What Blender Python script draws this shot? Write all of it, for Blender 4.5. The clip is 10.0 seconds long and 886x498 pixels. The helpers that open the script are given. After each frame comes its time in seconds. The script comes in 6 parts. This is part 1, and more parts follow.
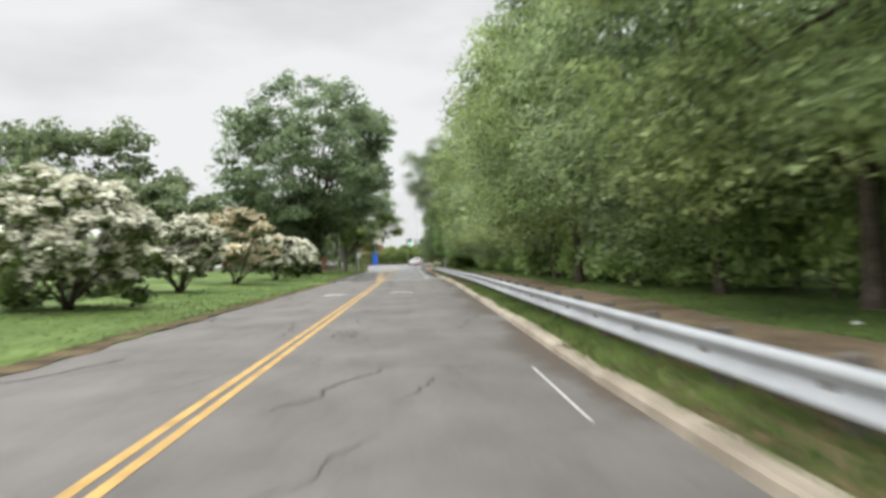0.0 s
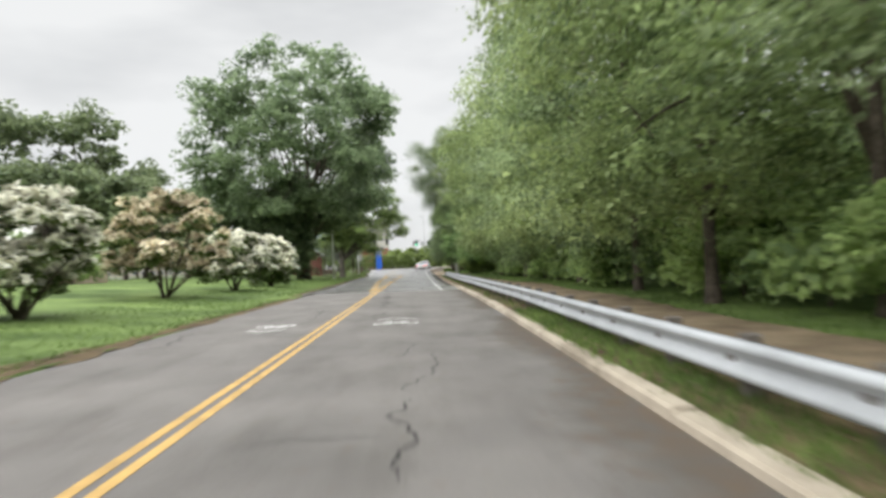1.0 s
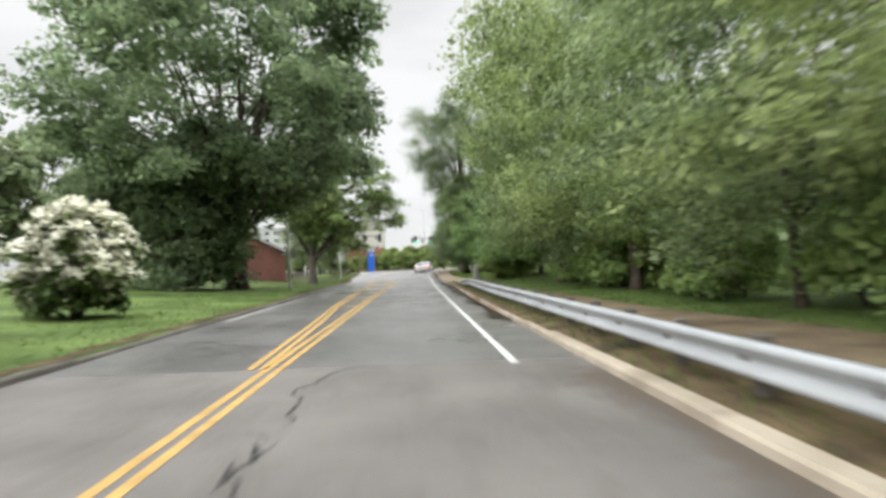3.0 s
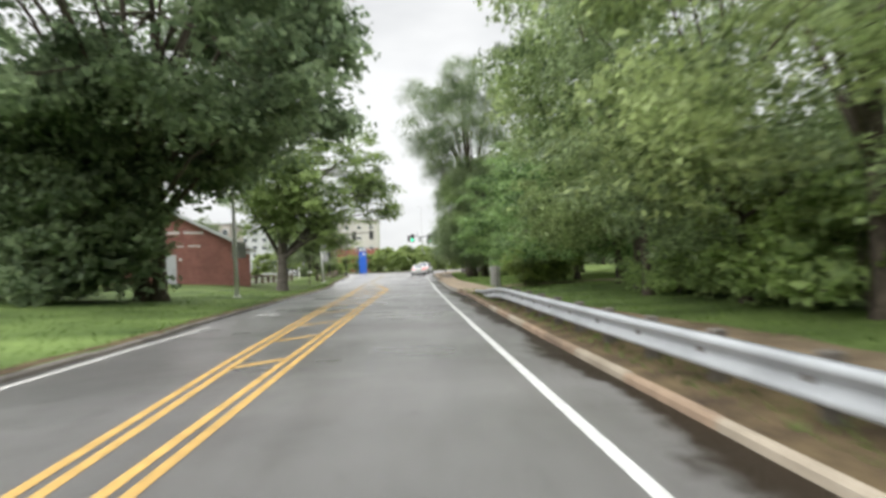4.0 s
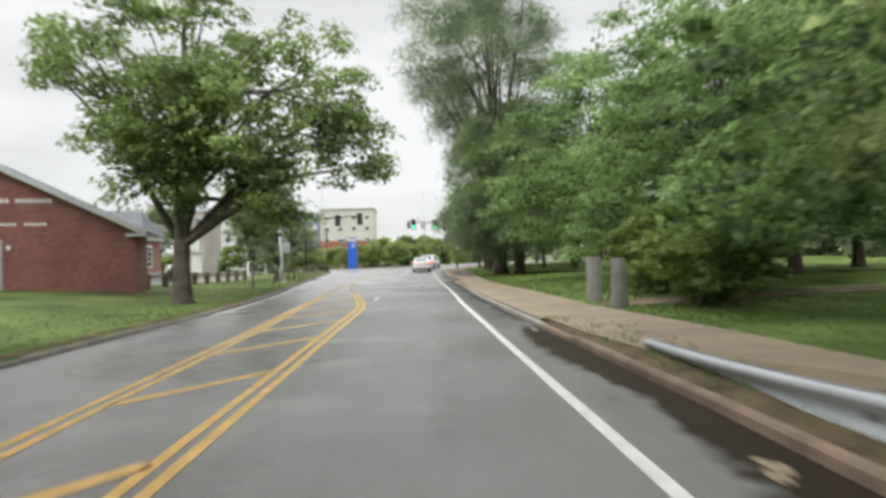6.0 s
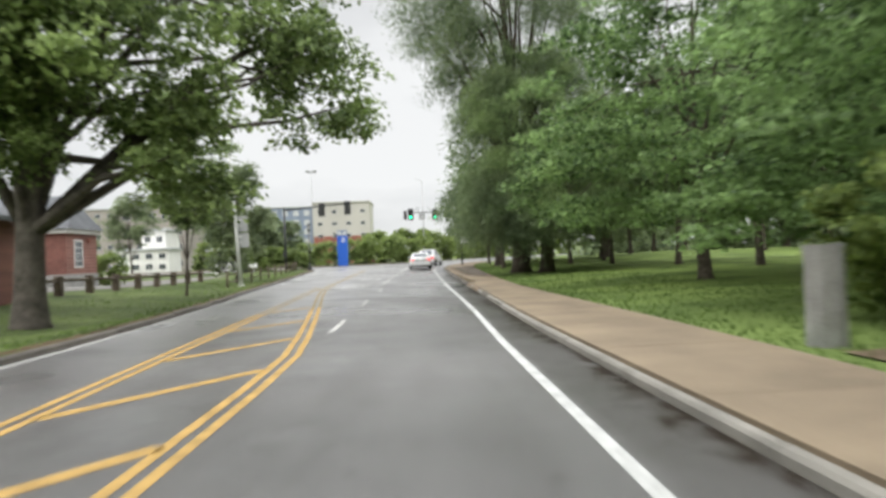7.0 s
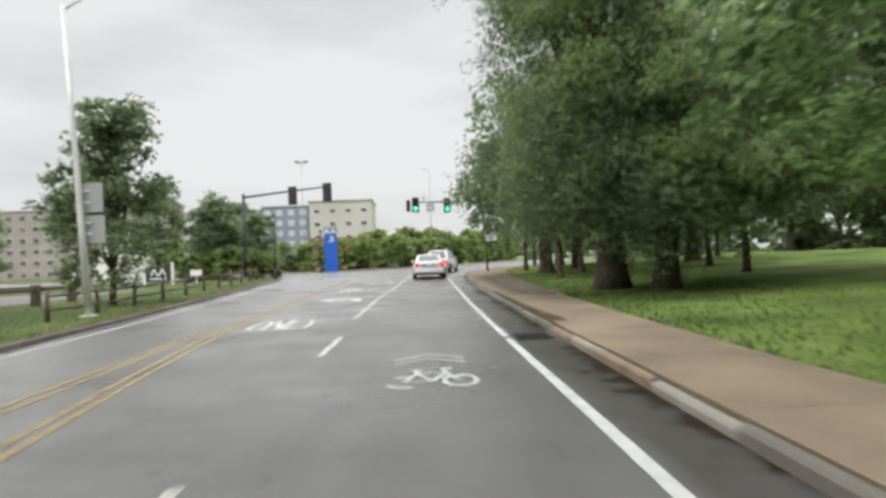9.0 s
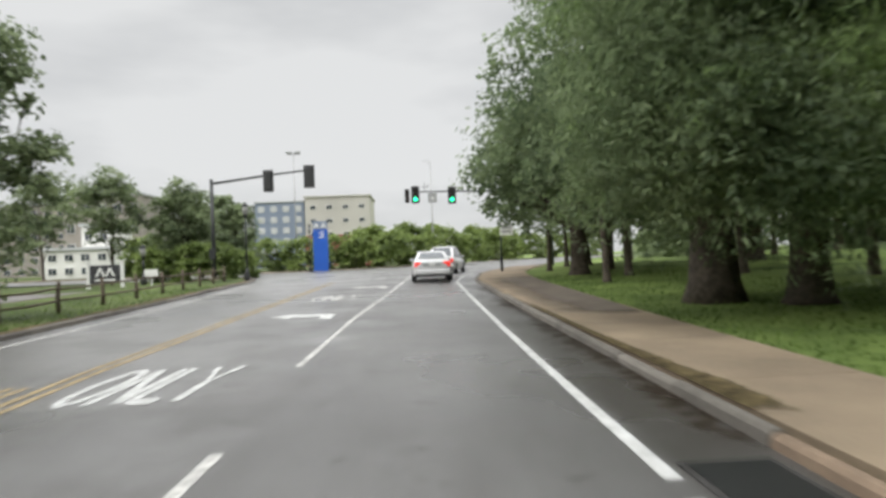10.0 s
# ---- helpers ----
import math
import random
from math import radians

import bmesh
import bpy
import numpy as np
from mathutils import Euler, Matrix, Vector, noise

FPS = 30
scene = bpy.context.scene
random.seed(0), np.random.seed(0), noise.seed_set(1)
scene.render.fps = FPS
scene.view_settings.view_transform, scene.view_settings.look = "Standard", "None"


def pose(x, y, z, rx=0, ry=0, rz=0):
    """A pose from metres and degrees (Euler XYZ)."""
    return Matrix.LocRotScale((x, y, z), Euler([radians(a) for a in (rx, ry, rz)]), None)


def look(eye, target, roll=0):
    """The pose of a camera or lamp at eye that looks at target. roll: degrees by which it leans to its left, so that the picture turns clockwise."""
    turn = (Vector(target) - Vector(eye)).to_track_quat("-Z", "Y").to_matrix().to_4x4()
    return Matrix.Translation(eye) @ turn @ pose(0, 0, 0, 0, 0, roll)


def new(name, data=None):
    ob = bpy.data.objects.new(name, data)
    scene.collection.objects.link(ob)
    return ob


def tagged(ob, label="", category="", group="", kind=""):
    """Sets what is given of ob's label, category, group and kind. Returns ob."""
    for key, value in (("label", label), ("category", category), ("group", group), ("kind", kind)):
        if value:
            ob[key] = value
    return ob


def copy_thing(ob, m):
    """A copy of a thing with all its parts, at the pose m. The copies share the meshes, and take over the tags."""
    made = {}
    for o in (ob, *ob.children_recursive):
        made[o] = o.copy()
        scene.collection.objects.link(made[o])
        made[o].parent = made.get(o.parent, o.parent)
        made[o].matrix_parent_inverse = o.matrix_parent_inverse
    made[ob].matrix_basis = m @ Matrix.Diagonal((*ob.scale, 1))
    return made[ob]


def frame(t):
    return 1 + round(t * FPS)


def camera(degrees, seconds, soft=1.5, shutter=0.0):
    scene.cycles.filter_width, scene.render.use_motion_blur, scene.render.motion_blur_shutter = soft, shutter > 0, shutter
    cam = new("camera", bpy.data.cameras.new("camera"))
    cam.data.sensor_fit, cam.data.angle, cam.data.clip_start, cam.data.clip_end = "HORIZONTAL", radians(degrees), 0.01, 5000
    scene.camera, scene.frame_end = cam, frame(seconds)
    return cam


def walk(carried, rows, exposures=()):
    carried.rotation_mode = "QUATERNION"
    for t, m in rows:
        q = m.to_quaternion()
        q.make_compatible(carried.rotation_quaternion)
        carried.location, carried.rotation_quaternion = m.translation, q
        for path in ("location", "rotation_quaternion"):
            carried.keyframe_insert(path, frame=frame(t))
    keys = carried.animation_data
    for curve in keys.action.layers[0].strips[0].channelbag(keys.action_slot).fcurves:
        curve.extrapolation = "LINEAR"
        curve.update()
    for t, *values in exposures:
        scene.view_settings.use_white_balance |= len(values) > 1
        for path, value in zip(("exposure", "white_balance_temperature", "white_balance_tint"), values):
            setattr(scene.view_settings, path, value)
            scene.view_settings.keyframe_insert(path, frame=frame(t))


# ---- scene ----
# camera: seconds, x, y, z, yaw, pitch, roll
cam = camera(68.2, 10.0, soft=3.2, shutter=0.5)
PATH = [
    (0, 0.403, 0.000, 1.432, -2.93, 0.95, -1.90),
    (0.5, 0.486, 6.989, 1.442, -2.43, 1.30, -2.05),
    (1, 0.504, 13.596, 1.439, -2.33, 1.30, -1.95),
    (1.5, 0.536, 20.168, 1.468, -2.15, 1.36, -1.55),
    (2, 0.472, 26.701, 1.454, -2.09, 1.35, -1.51),
    (2.5, 0.450, 33.040, 1.474, -2.28, 1.33, -2.03),
    (4, 0.262, 54.490, 1.468, -2.79, 1.52, -1.79),
    (4.5, 0.257, 60.675, 1.450, -2.86, 0.99, -1.77),
    (5, 0.187, 66.452, 1.457, -2.73, 1.10, -1.40),
    (5.5, 0.139, 72.033, 1.450, -2.73, 1.14, -1.56),
    (7, 0.376, 89.348, 1.445, -2.84, 0.59, -2.28),
    (7.5, 0.442, 94.125, 1.453, -2.84, 0.69, -2.41),
    (8, 0.473, 98.756, 1.459, -2.73, 0.53, -2.22),
    (8.5, 0.524, 103.207, 1.449, -2.46, 0.67, -2.28),
    (9, 0.495, 107.729, 1.457, -2.31, 0.90, -2.32),
    (9.5, 0.472, 111.872, 1.440, -2.28, 0.75, -2.21),
    (10, 0.516, 115.615, 1.436, -2.28, 0.78, -2.19),
]


def cam_pose(x, y, z, yaw, pitch, roll):
    a, b = radians(yaw), radians(pitch)
    way = Vector((-math.sin(a) * math.cos(b), math.cos(a) * math.cos(b), math.sin(b)))
    return look((x, y, z), Vector((x, y, z)) + way * 10, roll)


walk(cam, [(r[0], cam_pose(*r[1:])) for r in PATH],
     exposures=[(0.0, -0.05), (1.5, 0.0), (2.5, 0.06), (4.0, 0.16), (4.5, 0.18), (5.0, 0.19), (5.5, 0.11), (7.0, 0.02), (8.0, -0.06), (8.5, -0.04), (9.0, -0.12), (9.5, -0.19), (10.0, -0.23)])

# ---- world: overcast sky, brighter towards the zenith, with soft grey cloud ----
world = bpy.data.worlds.new("world")
scene.world = world
world.use_nodes = True
wt = world.node_tree
wt.nodes.clear()


def wn(kind, **kw):
    n = wt.nodes.new(kind)
    for k, v in kw.items():
        n.inputs[k].default_value = v
    return n


w_out = wn("ShaderNodeOutputWorld")
w_bg = wn("ShaderNodeBackground", Strength=1.0)
w_co = wn("ShaderNodeTexCoord")
w_sep = wn("ShaderNodeSeparateXYZ")
w_up = wn("ShaderNodeMapRange")
w_up.interpolation_type = "SMOOTHSTEP"
w_up.inputs["From Min"].default_value, w_up.inputs["From Max"].default_value = 0.36, 0.70
w_up.inputs["To Min"].default_value, w_up.inputs["To Max"].default_value = 0.88, 3.6
w_map = wn("ShaderNodeMapping")
w_map.inputs["Scale"].default_value = (1.0, 1.0, 3.2)
w_noise = wn("ShaderNodeTexNoise", Scale=1.7, Detail=5.0, Roughness=0.5)
w_ramp = wn("ShaderNodeValToRGB")
w_ramp.color_ramp.elements[0].position, w_ramp.color_ramp.elements[0].color = 0.37, (0.76, 0.775, 0.79, 1)
w_ramp.color_ramp.elements[1].position, w_ramp.color_ramp.elements[1].color = 0.60, (1.07, 1.08, 1.08, 1)
w_mul = wt.nodes.new("ShaderNodeVectorMath")
w_mul.operation = "MULTIPLY"
w_sky = wt.nodes.new("ShaderNodeTexSky")
w_sky.sky_type, w_sky.sun_disc, w_sky.sun_elevation, w_sky.sun_rotation = "NISHITA", False, radians(52), radians(200)
w_sks = wt.nodes.new("ShaderNodeVectorMath")
w_sks.operation = "SCALE"
w_sks.inputs["Scale"].default_value = 0.08
w_mix = wt.nodes.new("ShaderNodeMix")
w_mix.data_type = "RGBA"
w_mix.inputs[0].default_value = 0.94
for a, b in ((w_co.outputs["Generated"], w_sep.inputs[0]), (w_sep.outputs["Z"], w_up.inputs["Value"]),
             (w_co.outputs["Generated"], w_map.inputs[0]), (w_map.outputs[0], w_noise.inputs["Vector"]),
             (w_noise.outputs["Fac"], w_ramp.inputs[0]), (w_ramp.outputs[0], w_mul.inputs[0]),
             (w_up.outputs[0], w_mul.inputs[1]), (w_sky.outputs[0], w_sks.inputs[0]),
             (w_sks.outputs[0], w_mix.inputs[6]), (w_mul.outputs[0], w_mix.inputs[7]),
             (w_mix.outputs[2], w_bg.inputs["Color"]), (w_bg.outputs[0], w_out.inputs[0])):
    wt.links.new(a, b)
sun_data = bpy.data.lights.new("sun", "SUN")
sun_data.energy, sun_data.angle, sun_data.color = 1.5, radians(35), (1.0, 0.98, 0.95)
sun = new("sun", sun_data)
sun.matrix_world = look((0, 0, 50), (68, 56, 0))

# ---- materials ----


def mat(name, base, rough=0.7, metal=0.0, var=0.15, scale=3.0, fine=40.0, bump=0.0, bump_scale=60.0, tint=None, spec=0.5, island=0.0, objrand=0.0):
    """A surface with broad and fine colour variation and relief, in metres."""
    m = bpy.data.materials.new(name)
    m.use_nodes = True
    nt = m.node_tree
    p = nt.nodes["Principled BSDF"]
    p.inputs["Roughness"].default_value, p.inputs["Metallic"].default_value = rough, metal
    p.inputs["Specular IOR Level"].default_value = spec
    co = nt.nodes.new("ShaderNodeTexCoord")
    n1, n2 = nt.nodes.new("ShaderNodeTexNoise"), nt.nodes.new("ShaderNodeTexNoise")
    n1.inputs["Scale"].default_value, n1.inputs["Detail"].default_value = 1.0 / scale, 4
    n2.inputs["Scale"].default_value, n2.inputs["Detail"].default_value = fine, 3
    geo = nt.nodes.new("ShaderNodeNewGeometry")
    nt.links.new(geo.outputs["Position"], n1.inputs["Vector"])
    nt.links.new(geo.outputs["Position"], n2.inputs["Vector"])
    add = nt.nodes.new("ShaderNodeMath")
    add.operation = "MULTIPLY_ADD"
    add.inputs[1].default_value = 0.45
    nt.links.new(n2.outputs["Fac"], add.inputs[0])
    nt.links.new(n1.outputs["Fac"], add.inputs[2])
    value = add.outputs[0]
    if island or objrand:
        src = geo.outputs["Random Per Island"] if island else nt.nodes.new("ShaderNodeObjectInfo").outputs["Random"]
        more = nt.nodes.new("ShaderNodeMath")
        more.operation = "MULTIPLY_ADD"
        more.inputs[1].default_value = island or objrand
        nt.links.new(src, more.inputs[0])
        nt.links.new(value, more.inputs[2])
        sub = nt.nodes.new("ShaderNodeMath")
        sub.operation = "SUBTRACT"
        sub.inputs[1].default_value = (island or objrand) * 0.5
        nt.links.new(more.outputs[0], sub.inputs[0])
        value = sub.outputs[0]
    ramp = nt.nodes.new("ShaderNodeValToRGB")
    tint = tint or base
    e = ramp.color_ramp.elements
    e[0].position, e[1].position = 0.5, 0.95
    e[0].color = (*[max(0.0, c * (1 - var)) for c in base], 1)
    e[1].color = (*[min(1.0, c * (1 + var)) for c in tint], 1)
    nt.links.new(value, ramp.inputs[0])
    nt.links.new(ramp.outputs[0], p.inputs["Base Color"])
    if bump:
        n3, bm_ = nt.nodes.new("ShaderNodeTexNoise"), nt.nodes.new("ShaderNodeBump")
        n3.inputs["Scale"].default_value, n3.inputs["Detail"].default_value = bump_scale, 4
        bm_.inputs["Strength"].default_value, bm_.inputs["Distance"].default_value = bump, 0.02
        nt.links.new(geo.outputs["Position"], n3.inputs["Vector"])
        nt.links.new(n3.outputs["Fac"], bm_.inputs["Height"])
        nt.links.new(bm_.outputs[0], p.inputs["Normal"])
    return m


def leaf_mat(name, dark, light, rough=0.5, trans=0.35, var=0.25):
    m = mat(name, dark, rough, var=var, scale=2.5, fine=6.0, tint=light, island=0.32, spec=0.22)
    nt = m.node_tree
    p, out = nt.nodes["Principled BSDF"], nt.nodes["Material Output"]
    tr, mix = nt.nodes.new("ShaderNodeBsdfTranslucent"), nt.nodes.new("ShaderNodeMixShader")
    ramp = next(n for n in nt.nodes if n.bl_idname == "ShaderNodeValToRGB")
    nt.links.new(ramp.outputs[0], tr.inputs["Color"])
    mix.inputs[0].default_value = trans
    nt.links.new(p.outputs[0], mix.inputs[1])
    nt.links.new(tr.outputs[0], mix.inputs[2])
    nt.links.new(mix.outputs[0], out.inputs["Surface"])
    return m


def glow(name, color, strength):
    m = bpy.data.materials.new(name)
    m.use_nodes = True
    p = m.node_tree.nodes["Principled BSDF"]
    p.inputs["Base Color"].default_value = (*color, 1)
    p.inputs["Emission Color"].default_value = (*color, 1)
    p.inputs["Emission Strength"].default_value = strength
    return m


M_ROAD_OLD = mat("old_asphalt", (0.156, 0.146, 0.136), 0.85, var=0.22, scale=2.2, fine=30, bump=0.5, bump_scale=90, spec=0.3)
M_ROAD_NEW = mat("newer_asphalt", (0.128, 0.123, 0.120), 0.40, var=0.22, scale=4.0, fine=35, bump=0.35, bump_scale=110, spec=0.5)
# smudged tracks and patches along both road surfaces
for m, dim, lo, hi in ((M_ROAD_OLD, 0.80, 0.46, 0.70), (M_ROAD_NEW, 0.80, 0.44, 0.66)):
    nt = m.node_tree
    smudge, smudge_map, smudge_mix, stretch = nt.nodes.new("ShaderNodeTexNoise"), nt.nodes.new("ShaderNodeMapRange"), nt.nodes.new("ShaderNodeMix"), nt.nodes.new("ShaderNodeMapping")
    smudge.inputs["Scale"].default_value, smudge.inputs["Detail"].default_value, smudge.inputs["Roughness"].default_value = 1.0, 6, 0.62
    stretch.inputs["Scale"].default_value = (1.5, 0.30 if m is M_ROAD_NEW else 0.42, 1.0)
    smudge_map.inputs["From Min"].default_value, smudge_map.inputs["From Max"].default_value = lo, hi
    smudge_mix.data_type, smudge_mix.blend_type = "RGBA", "MULTIPLY"
    smudge_mix.inputs[7].default_value = (dim, dim - 0.01, dim - 0.02, 1)
    nt.links.new(next(n for n in nt.nodes if n.bl_idname == "ShaderNodeNewGeometry").outputs["Position"], stretch.inputs["Vector"])
    nt.links.new(stretch.outputs[0], smudge.inputs["Vector"])
    nt.links.new(smudge.outputs["Fac"], smudge_map.inputs["Value"])
    nt.links.new(smudge_map.outputs[0], smudge_mix.inputs[0])
    nt.links.new(next(n for n in nt.nodes if n.bl_idname == "ShaderNodeValToRGB").outputs[0], smudge_mix.inputs[6])
    nt.links.new(smudge_mix.outputs[2], nt.nodes["Principled BSDF"].inputs["Base Color"])
# damp sheen in uneven patches on the newer surface
nt = M_ROAD_NEW.node_tree
wet, wet_map = nt.nodes.new("ShaderNodeTexNoise"), nt.nodes.new("ShaderNodeMapRange")
wet.inputs["Scale"].default_value, wet.inputs["Detail"].default_value = 0.22, 3
wet_map.inputs["From Min"].default_value, wet_map.inputs["From Max"].default_value = 0.35, 0.65
wet_map.inputs["To Min"].default_value, wet_map.inputs["To Max"].default_value = 0.24, 0.5
nt.links.new(next(n for n in nt.nodes if n.bl_idname == "ShaderNodeNewGeometry").outputs["Position"], wet.inputs["Vector"])
nt.links.new(wet.outputs["Fac"], wet_map.inputs["Value"])
nt.links.new(wet_map.outputs[0], nt.nodes["Principled BSDF"].inputs["Roughness"])
# thin water film lying mostly on the opposite lane
wet_co, wet_side, wet_sum, wet_film, wet_fine = nt.nodes.new("ShaderNodeSeparateXYZ"), nt.nodes.new("ShaderNodeMapRange"), nt.nodes.new("ShaderNodeMath"), nt.nodes.new("ShaderNodeMapRange"), nt.nodes.new("ShaderNodeTexNoise")
wet_side.inputs["From Min"].default_value, wet_side.inputs["From Max"].default_value = 1.5, -4.5
wet_side.inputs["To Min"].default_value, wet_side.inputs["To Max"].default_value = -0.30, 0.16
wet_fine.inputs["Scale"].default_value, wet_fine.inputs["Detail"].default_value = 0.55, 6
wet_sum.operation = "ADD"
wet_film.inputs["From Min"].default_value, wet_film.inputs["From Max"].default_value = 0.40, 0.66
wet_film.inputs["To Max"].default_value = 0.7
wet_geo = next(n for n in nt.nodes if n.bl_idname == "ShaderNodeNewGeometry").outputs["Position"]
for a, b in ((wet_geo, wet_co.inputs[0]), (wet_co.outputs["X"], wet_side.inputs["Value"]), (wet_geo, wet_fine.inputs["Vector"]), (wet_fine.outputs["Fac"], wet_sum.inputs[0]),
             (wet_side.outputs[0], wet_sum.inputs[1]), (wet_sum.outputs[0], wet_film.inputs["Value"]), (wet_film.outputs[0], nt.nodes["Principled BSDF"].inputs["Coat Weight"])):
    nt.links.new(a, b)
nt.nodes["Principled BSDF"].inputs["Coat Roughness"].default_value = 0.34


def dirt_layer(m, field, colour, lo, hi, scale, dull=False):
    """Dirt over the paintless surface where a field of the mesh says so, broken up unevenly."""
    nt = m.node_tree
    p = nt.nodes["Principled BSDF"]
    old = p.inputs["Base Color"].links[0].from_socket
    cover, n1, n2, n3, mix = nt.nodes.new("ShaderNodeAttribute"), nt.nodes.new("ShaderNodeTexNoise"), nt.nodes.new("ShaderNodeMath"), nt.nodes.new("ShaderNodeMapRange"), nt.nodes.new("ShaderNodeMix")
    cover.attribute_name = field
    n1.inputs["Scale"].default_value, n1.inputs["Detail"].default_value = scale, 6
    n2.operation = "MULTIPLY_ADD"
    n2.inputs[1].default_value = 0.9
    n3.inputs["From Min"].default_value, n3.inputs["From Max"].default_value = lo + 0.45, hi + 0.45
    mix.data_type = "RGBA"
    mix.inputs[7].default_value = (*colour, 1)
    geo = next(n for n in nt.nodes if n.bl_idname == "ShaderNodeNewGeometry")
    for a, b in ((geo.outputs["Position"], n1.inputs["Vector"]), (n1.outputs["Fac"], n2.inputs[0]), (cover.outputs["Fac"], n2.inputs[2]), (n2.outputs[0], n3.inputs["Value"]),
                 (n3.outputs[0], mix.inputs[0]), (old, mix.inputs[6]), (mix.outputs[2], p.inputs["Base Color"])):
        nt.links.new(a, b)
    if dull:  # mud takes the sheen away
        fade = nt.nodes.new("ShaderNodeMapRange")
        fade.inputs["To Min"].default_value, fade.inputs["To Max"].default_value = 0.5, 0.04
        nt.links.new(n3.outputs[0], fade.inputs["Value"])
        nt.links.new(fade.outputs[0], p.inputs["Specular IOR Level"])


dirt_layer(M_ROAD_OLD, "damp", (0.092, 0.083, 0.073), 0.15, 0.75, 2.2)
dirt_layer(M_ROAD_OLD, "mud", (0.110, 0.076, 0.050), 0.10, 0.5, 4.0)
dirt_layer(M_ROAD_NEW, "damp", (0.060, 0.055, 0.050), 0.2, 0.9, 1.6)
dirt_layer(M_ROAD_NEW, "mud", (0.026, 0.019, 0.013), 0.12, 0.32, 3.0, True)


def thin_edged(m, lo=0.3, hi=0.7, spread=0.9, scale=3.0):
    """Lets a sheet of dirt or painted shade thin out to nothing where its cover falls off, in uneven patches."""
    nt = m.node_tree
    cover, n1, n2, n3 = nt.nodes.new("ShaderNodeAttribute"), nt.nodes.new("ShaderNodeTexNoise"), nt.nodes.new("ShaderNodeMath"), nt.nodes.new("ShaderNodeMapRange")
    cover.attribute_name = "cover"
    n1.inputs["Scale"].default_value, n1.inputs["Detail"].default_value = scale, 5
    n2.operation = "MULTIPLY_ADD"
    n2.inputs[1].default_value = spread
    n3.inputs["From Min"].default_value, n3.inputs["From Max"].default_value = lo + spread / 2, hi + spread / 2
    clear, mix = nt.nodes.new("ShaderNodeBsdfTransparent"), nt.nodes.new("ShaderNodeMixShader")
    geo = next(n for n in nt.nodes if n.bl_idname == "ShaderNodeNewGeometry")
    for a, b in ((geo.outputs["Position"], n1.inputs["Vector"]), (n1.outputs["Fac"], n2.inputs[0]), (cover.outputs["Fac"], n2.inputs[2]), (n2.outputs[0], n3.inputs["Value"]),
                 (n3.outputs[0], mix.inputs[0]), (clear.outputs[0], mix.inputs[1]), (nt.nodes["Principled BSDF"].outputs[0], mix.inputs[2]), (mix.outputs[0], nt.nodes["Material Output"].inputs["Surface"])):
        nt.links.new(a, b)
    return m


M_PATCH = mat("dark_patch", (0.046, 0.044, 0.042), 0.8, var=0.35, scale=0.7, fine=25, bump=0.4, spec=0.15)
# sidewalk colour darkened for tree shade as well as damp
M_SHADE_DAMP_WALK = thin_edged(mat("shaded_damp_sidewalk", (0.135, 0.110, 0.086), 0.75, var=0.25, scale=0.8, fine=22, bump=0.3, spec=0.3), 0.0, 1.0, 0.6, 0.9)
M_LEAF_LITTER = thin_edged(mat("rotting_leaf_litter", (0.050, 0.038, 0.020), 0.95, var=0.5, scale=0.2, fine=18, bump=1.0, bump_scale=40, tint=(0.105, 0.082, 0.042), spec=0.1), 0.3, 0.6, 0.8, 5.0)
M_GRASS = mat("lawn_grass", (0.065, 0.113, 0.029), 0.9, var=0.38, scale=3.5, fine=9.0, bump=1.0, bump_scale=30, tint=(0.125, 0.176, 0.052), spec=0.2)
# the lawn past the brick hall is duller; the park lawn across the road is painted lighter to offset tree shade
nt = M_GRASS.node_tree
lawn_co, lawn_far, lawn_side, lawn_mix = nt.nodes.new("ShaderNodeSeparateXYZ"), nt.nodes.new("ShaderNodeMapRange"), nt.nodes.new("ShaderNodeMapRange"), nt.nodes.new("ShaderNodeMix")
lawn_both = nt.nodes.new("ShaderNodeMath")
lawn_both.operation = "MULTIPLY"
lawn_far.inputs["From Min"].default_value, lawn_far.inputs["From Max"].default_value = 84, 112
lawn_side.inputs["From Min"].default_value, lawn_side.inputs["From Max"].default_value = 0, -4
lawn_mix.data_type, lawn_mix.blend_type = "RGBA", "MULTIPLY"
lawn_mix.inputs[7].default_value = (0.66, 0.60, 0.62, 1)
park_side, park_both, park_lit_mix = nt.nodes.new("ShaderNodeMapRange"), nt.nodes.new("ShaderNodeMath"), nt.nodes.new("ShaderNodeMix")
park_both.operation = "MULTIPLY"
park_side.inputs["From Min"].default_value, park_side.inputs["From Max"].default_value = 3, 5
park_lit_mix.data_type, park_lit_mix.blend_type = "RGBA", "MULTIPLY"
park_lit_mix.inputs[7].default_value = (1.4, 1.32, 1.2, 1)
lawn_ramp = next(n for n in nt.nodes if n.bl_idname == "ShaderNodeValToRGB")
